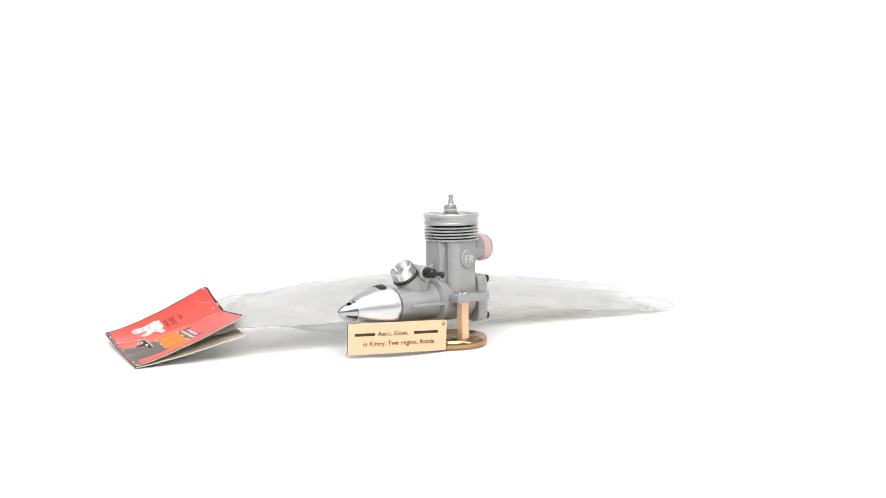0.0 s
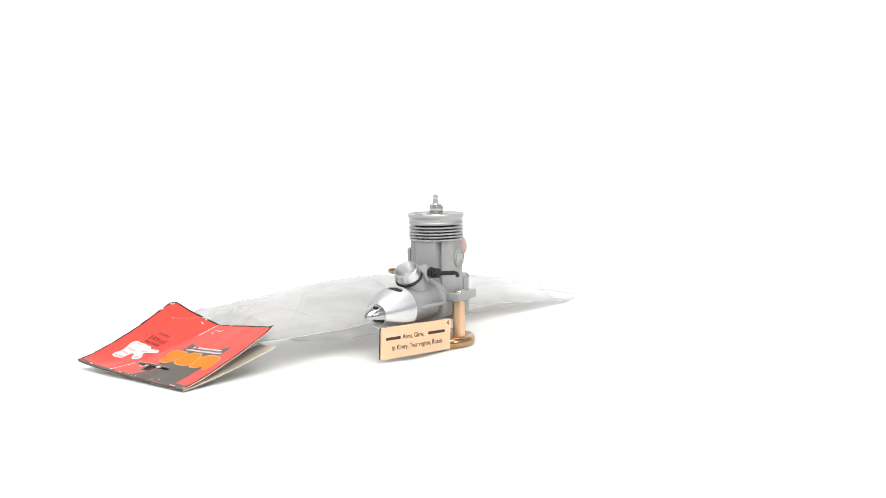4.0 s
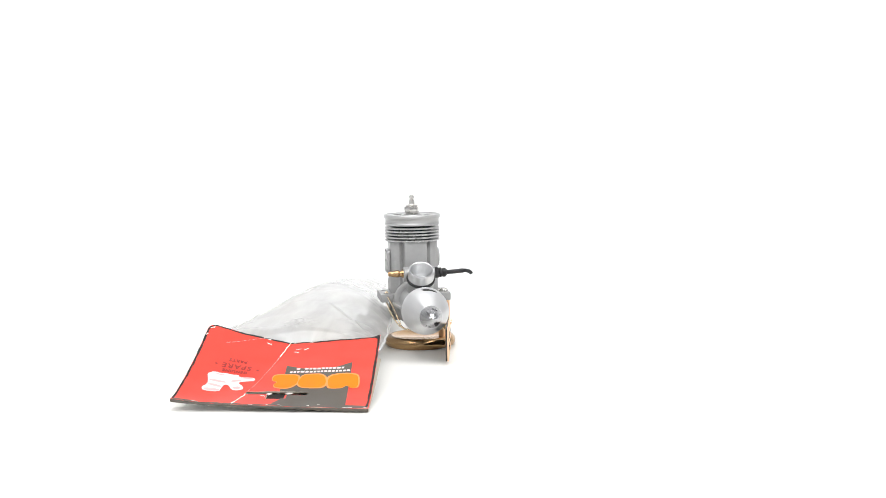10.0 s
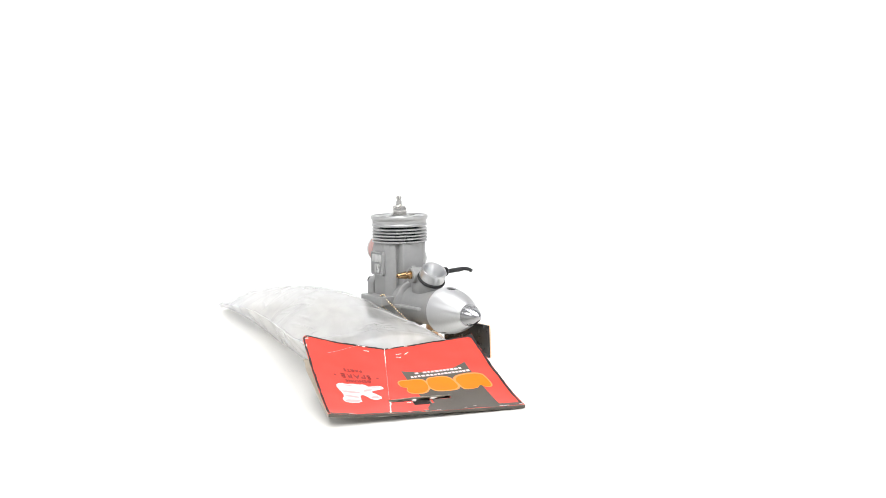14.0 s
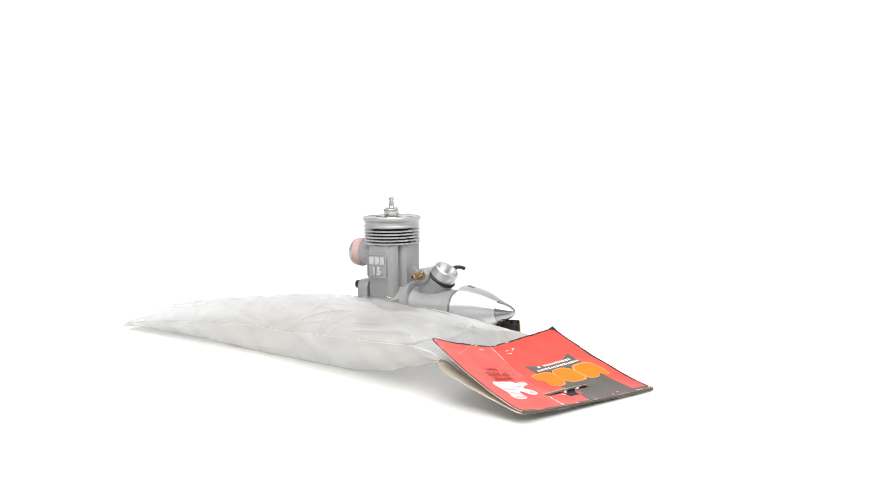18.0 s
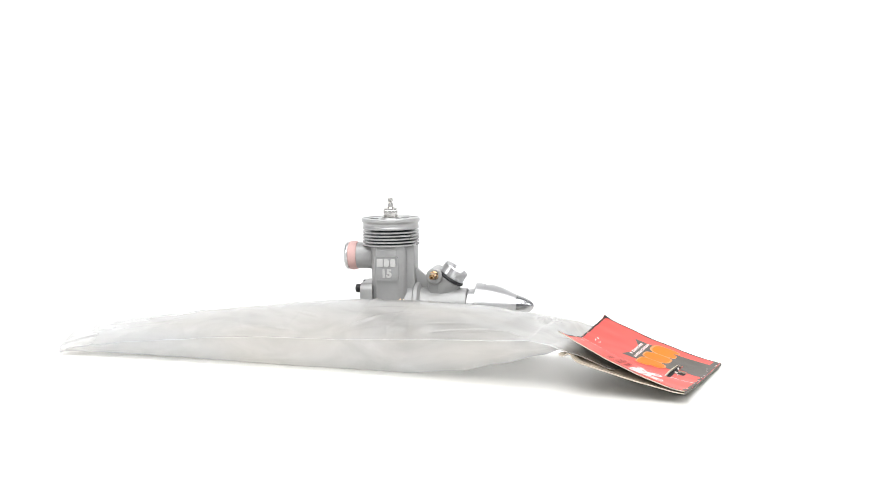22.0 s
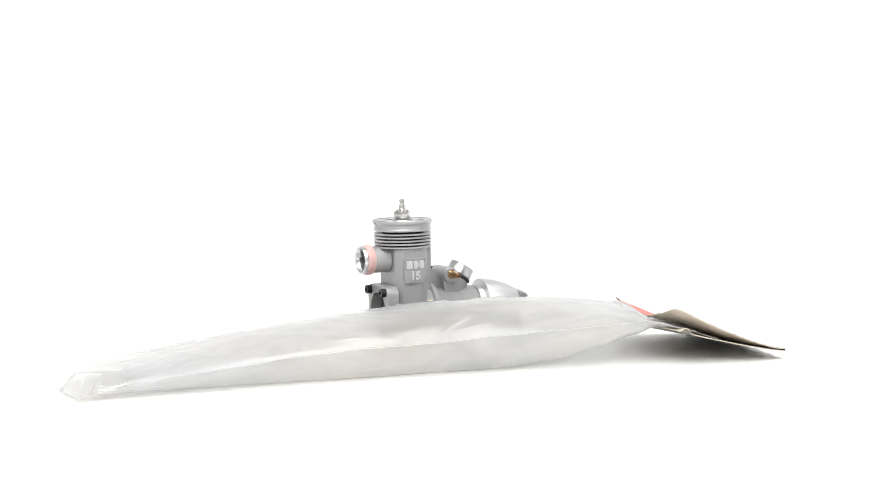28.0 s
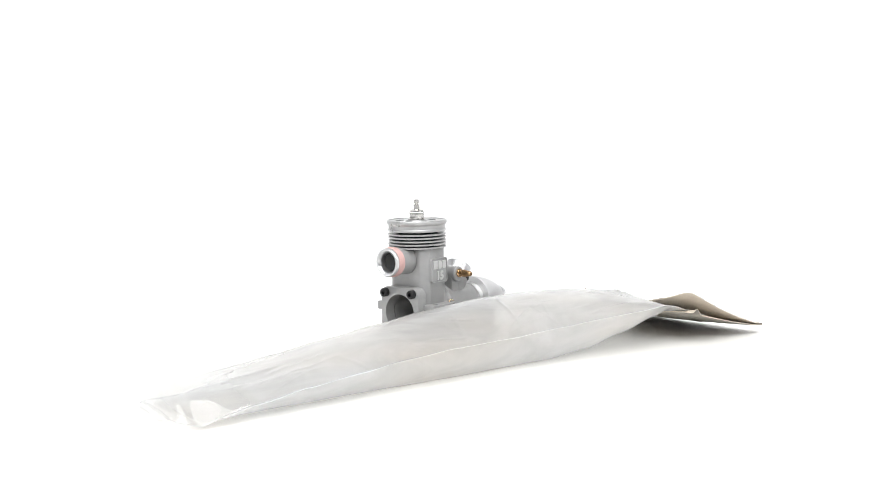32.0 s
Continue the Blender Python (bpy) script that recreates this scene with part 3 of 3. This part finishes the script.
    p.z = (lower_z if low else upper_z)(u, v) + lift
    return p


def knots(table_, y):
    for (a, *va), (b, *vb) in zip(table_, table_[1:]):
        if y <= b:
            break
    u = min(max((y - a) / (b - a), 0), 1)
    u = u * u * (3 - 2 * u) * 0.5 + u * 0.5
    return [p + (q - p) * u for p, q in zip(va, vb)]


# along the bag: y, left edge x, left edge z, right edge x, right edge z, ridge z, floor z
BAG = [(-152, -84, 13, -8, 9.5, 14, 11), (-130, -85.5, 20, -8, 14.6, 21, 16.5), (-118, -87, 23.5, -7.6, 17, 24.5, 18.5), (-108, -91, 25.4, -6, 17, 28.5, 15), (-85, -94.3, 24.3, -9.5, 16.3, 32.5, 9), (-60, -95.4, 23.2, -14.5, 15.4, 35.5, 3.2), (-25, -96.8, 21, -21.5, 15.6, 37, -0.4), (8, -98, 18.8, -28, 15.8, 36.6, -1.8),
       (45, -103.2, 18.4, -35, 15.0, 33.4, -1.8), (77, -107.7, 16.6, -40.2, 12.8, 29.4, -0.9), (105, -111.6, 14, -43.6, 10.2, 26, -0.2), (135, -115.8, 11.2, -47.3, 6.8, 22, 0.2), (165, -120, 7.4, -51, 3.8, 19, 0.2), (182, -122.4, 4.6, -53.4, 1.6, 17, 0.2), (192, -120.6, 0.9, -56, 2.0, 16.2, 0.6), (199, -114, 1.8, -60, 3.0, 13.4, 2.4), (204, -106, 3.2, -65, 3.4, 6.0, 4.0)]
rnd = random.Random(4)
CREASES = [(rnd.uniform(-110, 190), rnd.choice((0, 0, 1)), rnd.uniform(-1.0, 1.0), rnd.uniform(0.12, 0.42), rnd.uniform(0.2, 0.6), rnd.choice((1.0, 1.6, 3.0, 4.5))) for _ in range(30)]

# sharp folds in the film: two ends as share of the width and y, then height and half-width
FOLDS = [(0.03, 8, 0.2, -16, 1.3, 0.55), (0.03, 8, 0.1, -22, 0.9, 0.5), (0.2, -16, 0.24, -34, 0.7, 0.6), (0.05, -50, 0.13, -92, 1.2, 0.55), (0.13, -92, 0.05, -104, 1.0, 0.55), (0.05, -60, 0.1, -84, 0.8, 0.5),
         (0.04, 30, 0.1, 62, 0.8, 0.6), (0.02, -2, 0.98, 2, 0.7, 1.6), (0.12, 120, 0.2, 180, 0.5, 0.7), (0.2, 110, 0.14, 180, 0.5, 0.7), (0.3, 140, 0.28, 186, 0.45, 0.7), (0.72, 90, 0.78, 180, 0.7, 0.6), (0.6, -60, 0.9, -92, 1.0, 0.6), (0.7, -90, 0.92, -70, 0.9, 0.6)]
for k in range(9):
    y0, s0 = rnd.uniform(-110, 170), rnd.choice((rnd.uniform(0.06, 0.35), rnd.uniform(0.06, 0.35), rnd.uniform(0.5, 0.9)))
    FOLDS.append((s0, y0, s0 + rnd.uniform(-0.1, 0.1), y0 + rnd.uniform(18, 55), rnd.uniform(0.3, 0.6), rnd.uniform(0.45, 0.7)))


def folded(s, y):
    w = 0.0
    for s0, y0, s1, y1, high, half in FOLDS:
        ax, ay = (s1 - s0) * 72, y1 - y0
        bx, by = (s - s0) * 72, y - y0
        u = (ax * bx + ay * by) / (ax * ax + ay * ay)
        if -0.05 < u < 1.05:
            d = abs(ax * by - ay * bx) / math.hypot(ax, ay) / half
            if d < 3:
                w += high * math.exp(-d) * max(0, 1 - (2 * u - 1) ** 4)
    return w


def dish(x, y):
    """The height of the dished turntable top."""
    r = math.hypot(x, y)
    for (a, za), (b, zb) in (((28, -3.2), (38, -2.7)), ((38, -2.7), (50, -1.5)), ((50, -1.5), (66, -0.4)), ((66, -0.4), (80, 0.0))):
        if r < b:
            return za + (zb - za) * max(0, (r - a) / (b - a))
    return 0.0


def tuck(x, y, z):
    """Keeps the film between the two flaps of the header card."""
    d = Vector((x, y, 0)) - FOLD
    du, dv = d.dot(C_U), d.dot(C_V)
    if dv > 72:
        return z
    ease = min(1, max(0, (72 - dv) / 6))
    u, v = min(max(du / WIDE, 0), 1), min(dv / DEEP, 1)
    z = min(z, z + (upper_z(u, v) - 1.7 - z) * ease)
    return max(z, lower_z(u, v) + 0.9) if 0 <= du <= WIDE and dv < DEEP else z


def bag_sheet(upper):
    bm = bmesh.new()
    ny, nx = 560, 130
    rows = []
    for i in range(ny + 1):
        y = -152 + 356 * i / ny
        xl, zl, xr, zr, zt, zb = knots(BAG, y)
        row = []
        for k in range(nx + 1):
            s = 0.5 - 0.5 * math.cos(math.pi * k / nx)
            e = abs(2 * s - 1)
            rim_z = zl + (zr - zl) * s
            if upper:
                z = rim_z + (zt - rim_z) * (1 - e ** (2.2 if s < 0.5 else 1.65)) ** 0.9
            else:
                z = rim_z + (zb - rim_z) * (min(1, 1.25 * (1 - e ** 2.6) ** 0.8) if s < 0.5 else 1 - e ** 1.5)
            x = xl + (xr - xl) * s
            fade = min(1, 6 * s * (1 - s) + 0.12)
            w = noise.noise(Vector((x * 0.045, y * 0.014, 3 if upper else 9))) * 1.1 + noise.noise(Vector((x * 0.11, y * 0.05, 5 if upper else 12))) * 0.3
            for cy, side, slope, reach, amp, thin in CREASES:
                d = s if side == 0 else 1 - s
                if d < reach:
                    off = (y - cy - slope * d * 70) / thin
                    w += amp * (1 - d / reach) * math.exp(-off * off) * (1 if upper else -0.4)
            if upper:
                w += folded(s, y)
                near = math.exp(-((x + 52) ** 2 + (y + 103) ** 2) / 40)
                w += 2.2 * near * noise.noise(Vector((x * 0.35, y * 0.35, 21))) + 1.4 * near
            z += w * fade * (1.0 if upper else 0.5)
            z = tuck(x, y, z)
            row.append(bm.verts.new((x, y, max(z, dish(x, y) + (0.25 if not upper else 0.6)))))
        rows.append(row)
    for a, b in zip(rows, rows[1:]):
        for k in range(nx):
            bm.faces.new((a[k], a[k + 1], b[k + 1], b[k]) if upper else (a[k], b[k], b[k + 1], a[k + 1]))
    return bm


part("upper_film", bag_sheet(True), FILM, bag, angle=180)
part("lower_film", bag_sheet(False), FILM_BASE, bag, angle=180)


def bag_edge(side):
    bm = bmesh.new()
    last = None
    for i in range(191):
        y = -152 + 356 * i / 190
        xl, zl, xr, zr, zt, zb = knots(BAG, y)
        x, z, o = (xl, zl, -1) if side == 0 else (xr, zr, 1)
        lift = 0.5 * noise.noise(Vector((y * 0.06, side * 7, 1)))
        now = [bm.verts.new(p) for p in ((x - o * 0.4, y, max(z + 0.35, 0.4)), (x + o * 1.2, y, max(z + 0.12 + lift, 0.3)), (x + o * 1.2, y, max(z - 0.12 + lift, 0.1)), (x - o * 0.4, y, max(z - 0.35, 0.2)))]
        if last:
            for k in range(4):
                j = (k + 1) % 4
                bm.faces.new((last[k], last[j], now[j], now[k]))
        last = now
    bmesh.ops.recalc_face_normals(bm, faces=bm.faces)
    return bm


part("edge_weld", bag_edge(0), SEAM, bag, angle=180)
part("edge_weld", bag_edge(1), SEAM, bag, angle=180)


def end_weld():
    """The flat welded fin that closes the far end of the bag."""
    bm = bmesh.new()
    xl, zl, xr, zr, zt, zb = knots(BAG, 204)
    last = None
    for i in range(41):
        s = i / 40
        x = xl + (xr - xl) * s
        lift = 0.7 * noise.noise(Vector((x * 0.08, 4, 2)))
        z = zl + (zr - zl) * s + 0.8 * math.sin(math.pi * s)
        inset = 3.0 * max(0, abs(2 * s - 1) - 0.85) / 0.15
        now = [bm.verts.new(p) for p in ((x, 202.6, z + 0.9), (x, 206.4 - inset, z - 0.9 + lift), (x, 206.4 - inset, z - 1.2 + lift), (x, 202.6, z - 0.6))]
        if last:
            for k in range(4):
                j = (k + 1) % 4
                bm.faces.new((last[k], last[j], now[j], now[k]))
        last = now
    bmesh.ops.recalc_face_normals(bm, faces=bm.faces)
    return bm


part("end_weld", end_weld(), SEAM, bag, "flat welded end of the bag", angle=60)


def in_slot(du, dv):
    bar = 33 < du < 64.5 and 14.7 < dv < 16.9
    tongue = 43.5 < du < 53.5 and 9.6 < dv <= 14.8
    return bar or tongue


def flap(low):
    bm = bmesh.new()
    nu, nv = 96, 68
    thick = 0.5
    front, back = {}, {}
    for i in range(nu + 1):
        for k in range(nv + 1):
            du, dv = WIDE * i / nu, DEEP * k / nv
            wob = 0.25 * noise.noise(Vector((du * 0.09, dv * 0.09, 2 if low else 6)))
            front[i, k] = bm.verts.new(on_card(du, dv, wob, low))
            back[i, k] = bm.verts.new(on_card(du, dv, wob - thick, low) + Vector((0, 0, 0)))
    keep = {(i, k) for i in range(nu) for k in range(nv) if not in_slot(WIDE * (i + 0.5) / nu, DEEP * (k + 0.5) / nv)}
    for i, k in keep:
        f = bm.faces.new((front[i, k], front[i + 1, k], front[i + 1, k + 1], front[i, k + 1]))
        f.material_index = 1 if low else 0
        f = bm.faces.new((back[i, k], back[i, k + 1], back[i + 1, k + 1], back[i + 1, k]))
        f.material_index = 0 if low else 1
        for (a, b), nb in ((((i, k), (i + 1, k)), (i, k - 1)), (((i + 1, k), (i + 1, k + 1)), (i + 1, k)), (((i + 1, k + 1), (i, k + 1)), (i, k + 1)), (((i, k + 1), (i, k)), (i - 1, k))):
            if nb not in keep:
                f = bm.faces.new((front[b], front[a], back[a], back[b]))
                f.material_index = 1
    for v in [v for v in bm.verts if not v.link_faces]:
        bm.verts.remove(v)
    return bm


card = part("upper_flap", flap(False), [RED, CARDBOARD], bag, "red printed front of the creased header card", angle=40)
part("lower_flap", flap(True), [CARD_BACK, CARDBOARD], bag, "bare cream inside of the folded header card", angle=40)
fold = bmesh.new()
last = None
for i in range(49):
    u = i / 48
    zt, zb = upper_z(u, 0), lower_z(u, 0) - 0.5
    mid, r = (zt + zb) / 2, (zt - zb) / 2
    outer = [on_card(u * WIDE, -r * 0.4 * math.sin(math.pi * k / 8)) for k in range(9)]
    now = []
    for k, p in enumerate(outer):
        a = math.pi * k / 8
        now.append(fold.verts.new((p.x, p.y, max(mid + r * math.cos(a), 0.05))))
    inner = []
    for k in range(9):
        a = math.pi * k / 8
        p = on_card(u * WIDE, -max(0.05, r - 0.5) * 0.4 * math.sin(a))
        inner.append(fold.verts.new((p.x, p.y, mid + max(0.05, r - 0.5) * math.cos(a))))
    loop = now + inner[::-1]
    if last:
        for k in range(len(loop)):
            j = (k + 1) % len(loop)
            f = fold.faces.new((last[k], last[j], loop[j], loop[k]))
    else:
        fold.faces.new(loop[::-1])
    last = loop
fold.faces.new(last)
bmesh.ops.recalc_face_normals(fold, faces=fold.faces)
part("fold_edge", fold, GREY_INK, bag, "worn dark grey folded edge", angle=60)


def slice_up(bm, x0, x1, y0, y1, step):
    for axis, a, b in ((0, x0, x1), (1, y0, y1)):
        c = math.ceil(a / step) * step
        while c < b:
            co, no = Vector((0, 0, 0)), Vector((0, 0, 0))
            co[axis], no[axis] = c, 1
            bmesh.ops.bisect_plane(bm, geom=bm.verts[:] + bm.edges[:] + bm.faces[:], plane_co=co, plane_no=no)
            c += step


def printed(name, outline, material, parent, label="", lift=0.12, step=2.0):
    """A printed patch that follows the card; outline in du, dv."""
    bm = bmesh.new()
    f = bm.faces.new([bm.verts.new((x, y, 0)) for x, y in outline])
    bmesh.ops.triangulate(bm, faces=[f])
    x0, x1 = min(p[0] for p in outline), max(p[0] for p in outline)
    y0, y1 = min(p[1] for p in outline), max(p[1] for p in outline)
    slice_up(bm, x0, x1, y0, y1, step)
    gone = [g for g in bm.faces if in_slot(*g.calc_center_median().xy)]
    bmesh.ops.delete(bm, geom=gone, context="FACES")
    for v in bm.verts:
        du, dv = v.co.x, v.co.y
        v.co = on_card(du, dv, lift + 0.25 * noise.noise(Vector((du * 0.09, dv * 0.09, 6))))
    bmesh.ops.recalc_face_normals(bm, faces=bm.faces)
    if sum(f.normal.z for f in bm.faces) < 0:
        bmesh.ops.reverse_faces(bm, faces=bm.faces)
    return part(name, bm, material, parent, label, angle=60)


def ragged(a, b, width, seed, steps=26, jitter=0.35):
    """A strip with an uneven rim between two points."""
    r = random.Random(seed)
    a, b = Vector(a), Vector(b)
    n = (b - a).normalized()
    n = Vector((-n.y, n.x))
    one = [a + (b - a) * k / steps + n * width * (0.5 + r.uniform(-jitter, jitter)) for k in range(steps + 1)]
    two = [a + (b - a) * k / steps - n * width * (0.5 + r.uniform(-jitter, jitter)) for k in range(steps + 1)]
    return [tuple(p) for p in one + two[::-1]]


printed("grey_panel", [(48, 0.4), (49, 5), (51.5, 9), (51, 13), (49.6, 18), (49, 30), (48, 43.5), (57, 40.4), (66, 39.6), (75, 41), (83, 44.4), (83.4, 30), (84.4, 4), (95.4, 3.2), (95.4, 0.3)], GREY_INK, card, "dark grey printed panel", 0.10)
printed("border", ragged((0.7, 1), (0.6, 64), 1.0, 1, 26, 0.25), EDGE_INK_AND_SHADE, card, "worn dark border")
printed("border", ragged((95.1, 2), (95.3, 64), 1.1, 2, 26, 0.2), EDGE_INK_AND_SHADE, card, "worn dark border")
printed("border", ragged((1, 64.4), (95, 64.4), 0.9, 3, 40, 0.2), EDGE_INK_AND_SHADE, card, "worn dark border")
printed("border", ragged((1, 0.9), (56, 0.9), 1.6, 5), GREY_INK, card, "worn dark border")
printed("bent_corner", [(91.6, 64.8), (95.8, 61.2), (95.8, 64.8)], EDGE_INK_AND_SHADE, card, "dark bent corner", 0.2, 1.0)
# orange mark as three plain blocks, read from the bag side
def rounded_off(pts, times=2):
    """Cuts the corners of an outline until it looks soft."""
    for _ in range(times):
        pts = [(a[0] * (1 - k) + b[0] * k, a[1] * (1 - k) + b[1] * k) for a, b in zip(pts, pts[1:] + pts[:1]) for k in (0.25, 0.75)]
    return pts


for outline in (rounded_off([(42.4, 33), (44, 35.4), (50, 35.2), (56.6, 34.6), (57.8, 30), (57.4, 25), (54, 20.6), (49.5, 20.2), (45.4, 21.4), (44.6, 25), (46.4, 27.4), (43, 28.6)]),
                rounded_off([(56.2, 27.4), (57.6, 33.4), (60, 35.4), (71, 35), (73.4, 21), (62, 20.6), (57.8, 22.4)]),
                rounded_off([(70.6, 34.9), (87.4, 34.6), (88.9, 28), (89.2, 20.8), (85.2, 20.2), (82.6, 23.6), (80.6, 20.6), (75.6, 20.4), (72.4, 21)])):
    printed("orange_mark_rim", outline, ORANGE_RIM, card, "plain orange printed block", 0.17 + 0.02 * (outline[0][0] > 60))
    cx, cy = sum(p[0] for p in outline) / len(outline), sum(p[1] for p in outline) / len(outline)
    printed("orange_mark", [(cx + (x - cx) * 0.9, cy + (y - cy) * 0.88) for x, y in outline], ORANGE, card, "plain orange printed block", 0.24)
r = random.Random(8)
for y, x0, x1 in ((36.2, 51, 82.5), (39.0, 54, 79.5)):
    x = x0
    while x < x1:
        w = r.uniform(1.2, 2.0)
        if r.random() > 0.08:
            printed("small_print", [(x, y), (x + w, y), (x + w, y + 1.5), (x, y + 1.5)], WHITE_INK, card, "white line of small print", 0.2)
        x += w + 0.55
def drawn(points):
    """Places the outline of the printed engine on the card."""
    return rounded_off([(9.6 + (x - 9.6) * 0.86, y) for x, y in points], 1)


printed("white_picture", drawn([(9.6, 28.6), (12.6, 31.4), (17, 31.0), (20, 31.8), (24, 31.2), (27.4, 31.6), (29, 29.6), (32, 30.2), (37.6, 31.2), (38.6, 28.4), (33.6, 26.8), (29, 24.8), (33.4, 21.6), (34.2, 18.6), (30.6, 16.8), (27.4, 17.6), (24.8, 21.6), (22.2, 21.6), (21.4, 18.4), (21.4, 14.6), (12.2, 13.4), (10.2, 16.6), (12.6, 20.2), (11.4, 24.4)]), WHITE_INK, card, "white printed picture of an engine", 0.14)
for outline in ([(11.4, 16.4), (12.6, 14.2), (20.8, 15.2), (20.8, 17.2)], [(12.6, 19.6), (20.8, 18.6), (21.0, 20.2), (13.6, 21.2)], [(12.4, 23.2), (22, 22.8), (23, 24.4), (12.2, 25)], [(27, 19.6), (29.6, 18.0), (33, 19.4), (31, 21.4)], [(24.6, 24.4), (28.4, 25.4), (32, 27.4), (26, 27)], [(30, 28.8), (37, 29.6), (37, 30.4), (31, 29.8)], [(14, 29.2), (20, 29.6), (20, 30.3), (14.6, 30.2)]):
    printed("picture_shading", drawn(outline), PINK_INK, card, "pale pink shading of the printed picture", 0.2)


def card_text(text, du, dv, size):
    bm, wide = lettering(text, size, Matrix(), 0.0, 0.12, 1.2)
    slice_up(bm, -40, 40, -10, 10, 1.0)
    for v in bm.verts:
        x, y = du - (v.co.x - wide / 2), dv - v.co.y
        v.co = on_card(x, y, 0.36 + 0.25 * noise.noise(Vector((x * 0.09, y * 0.09, 6))))
    bmesh.ops.recalc_face_normals(bm, faces=bm.faces)
    part("printed_word", bm, DARK_RED_INK, card, "dark red printed word", smooth=False)


card_text("GENUINE", 22.5, 34.6, 2.7)
card_text("SPARE", 22.5, 39.4, 5.0)
card_text("PARTS", 22.0, 43.6, 3.0)
for x in (11.6, 33.6):
    printed("printed_dot", [(x + 0.7 * math.cos(k * 0.785), 37.6 + 0.7 * math.sin(k * 0.785)) for k in range(8)], DARK_RED_INK, card, "", 0.2)
# wear along the creases
printed("crease_wear", ragged((42.4, 52), (45.6, 64.6), 0.45, 11, 26, 0.6), WORN, card, "white worn crease", 0.2)
printed("crease_wear", ragged((33.6, 17.5), (42.2, 51.5), 0.2, 12, 50, 0.6), PINK_INK, card, "faint worn crease", 0.2)
printed("crease_wear", ragged((29.4, 0.8), (33.2, 14.4), 0.6, 13, 20, 0.55), WORN, card, "white worn crease", 0.2)
printed("crease_wear", ragged((12, 54.6), (31.4, 64.6), 0.22, 14, 30, 0.6), PINK_INK, card, "faint worn crease", 0.2)
for k, (a, b) in enumerate((((38, 1.0), (40, 0.6)), ((52, 1.2), (54, 0.8)), ((66, 2.2), (67.2, 1.6)), ((50, 58), (53, 58.6)), ((54.5, 57.4), (57, 59)), ((33, 61), (36, 60.6)), ((41, 12.6), (43.6, 12.0)), ((49.6, 56.2), (52, 55.4)), ((45.6, 1.8), (47.4, 0.9)), ((71.0, 3.2), (72.2, 2.6)), ((30.8, 64.4), (34.8, 64.0)), ((47.6, 64.4), (49.4, 64.2)), ((56.6, 64.3), (58.4, 64.2)), ((1.2, 61.6), (3.4, 64.0)), ((10, 1.0), (13.4, 0.7)), ((83.4, 0.9), (88, 0.6)), ((93.6, 0.8), (95.6, 1.6)), ((0.8, 55.4), (1.1, 57.2)))):
    printed("scuff", ragged(a, b, 0.45, 20 + k, 9, 0.6), WORN, card, "white scuff", 0.26)
# dark sheet added under the hanging slot, painting the shade in the hole
slot_dark = bmesh.new()
rows_ = []
for i in range(11):
    du = 34 + 30 * i / 10
    rows_.append([])
    for k in range(7):
        a = k / 6
        p = on_card(du, 9.4 + 7.8 * a, -0.95 + 0.25 * noise.noise(Vector((du * 0.09, (9.4 + 7.8 * a) * 0.09, 6))))
        rows_[-1].append((slot_dark.verts.new(p), slot_dark.verts.new(p + Vector((0.0, -0.3, -0.45)))))
for a, b in zip(rows_, rows_[1:]):
    for k in range(6):
        slot_dark.faces.new((a[k][0], b[k][0], b[k + 1][0], a[k + 1][0]))
        slot_dark.faces.new((a[k][1], a[k + 1][1], b[k + 1][1], b[k][1]))
    slot_dark.faces.new((a[6][0], b[6][0], b[6][1], a[6][1]))
part("slot_shade_sheet", slot_dark, [EDGE_INK_AND_SHADE], card, "dark sheet painting the shade inside the hanging slot", angle=60)
# the far lip of the hanging slot stands up and shows its bare board; two torn shreds hang in the hole
lip = bmesh.new()
last = None
for i in range(31):
    du = 32.6 + 32 * i / 30
    h = 0.15 + 0.4 * math.sin(math.pi * i / 30) ** 0.7
    w = 0.25 * noise.noise(Vector((du * 0.09, 16.9 * 0.09, 6)))
    a, b = on_card(du, 16.9, w - 0.3), on_card(du, 16.6, w + h)
    now = [lip.verts.new(p) for p in (a, b, b + Vector((0, 0.75, -0.1)), a + Vector((0, 1.5, 0.3)))]
    if last:
        for k in range(4):
            lip.faces.new((last[k], last[(k + 1) % 4], now[(k + 1) % 4], now[k]))
    else:
        lip.faces.new(now[::-1])
    last = now
lip.faces.new(last)
bmesh.ops.recalc_face_normals(lip, faces=lip.faces)
part("slot_lip", lip, CARDBOARD, card, "bare raised lip of the hanging slot", angle=50)
for pts in ([(43.8, 13.6), (45.4, 14.6), (46.4, 14.4), (45.2, 13.0)], [(53.2, 14.4), (55.0, 15.2), (56.8, 15.0), (55.0, 14.2)]):
    sh = bmesh.new()
    hi = [sh.verts.new(on_card(x, y, 0.75)) for x, y in pts]
    lo = [sh.verts.new(on_card(x, y, 0.25)) for x, y in pts]
    sh.faces.new(hi)
    sh.faces.new(lo[::-1])
    for k in range(len(pts)):
        j = (k + 1) % len(pts)
        sh.faces.new((hi[k], lo[k], lo[j], hi[j]))
    bmesh.ops.recalc_face_normals(sh, faces=sh.faces)
    part("torn_shred", sh, WORN, card, "white torn paper shred")
on_table(bag)


def motions():
    """Everything on the turntable goes round with it, evenly."""
    for ob, base in TURNING:
        rows = []
        for t in [0.0, 0.1, 0.2] + [0.5 * k for k in range(1, 64)] + [31.8, 31.9, LENGTH]:
            rows.append((t, Matrix.Rotation(radians(START + SPIN * t), 4, "Z") @ base))
        walk(ob, rows)


motions()
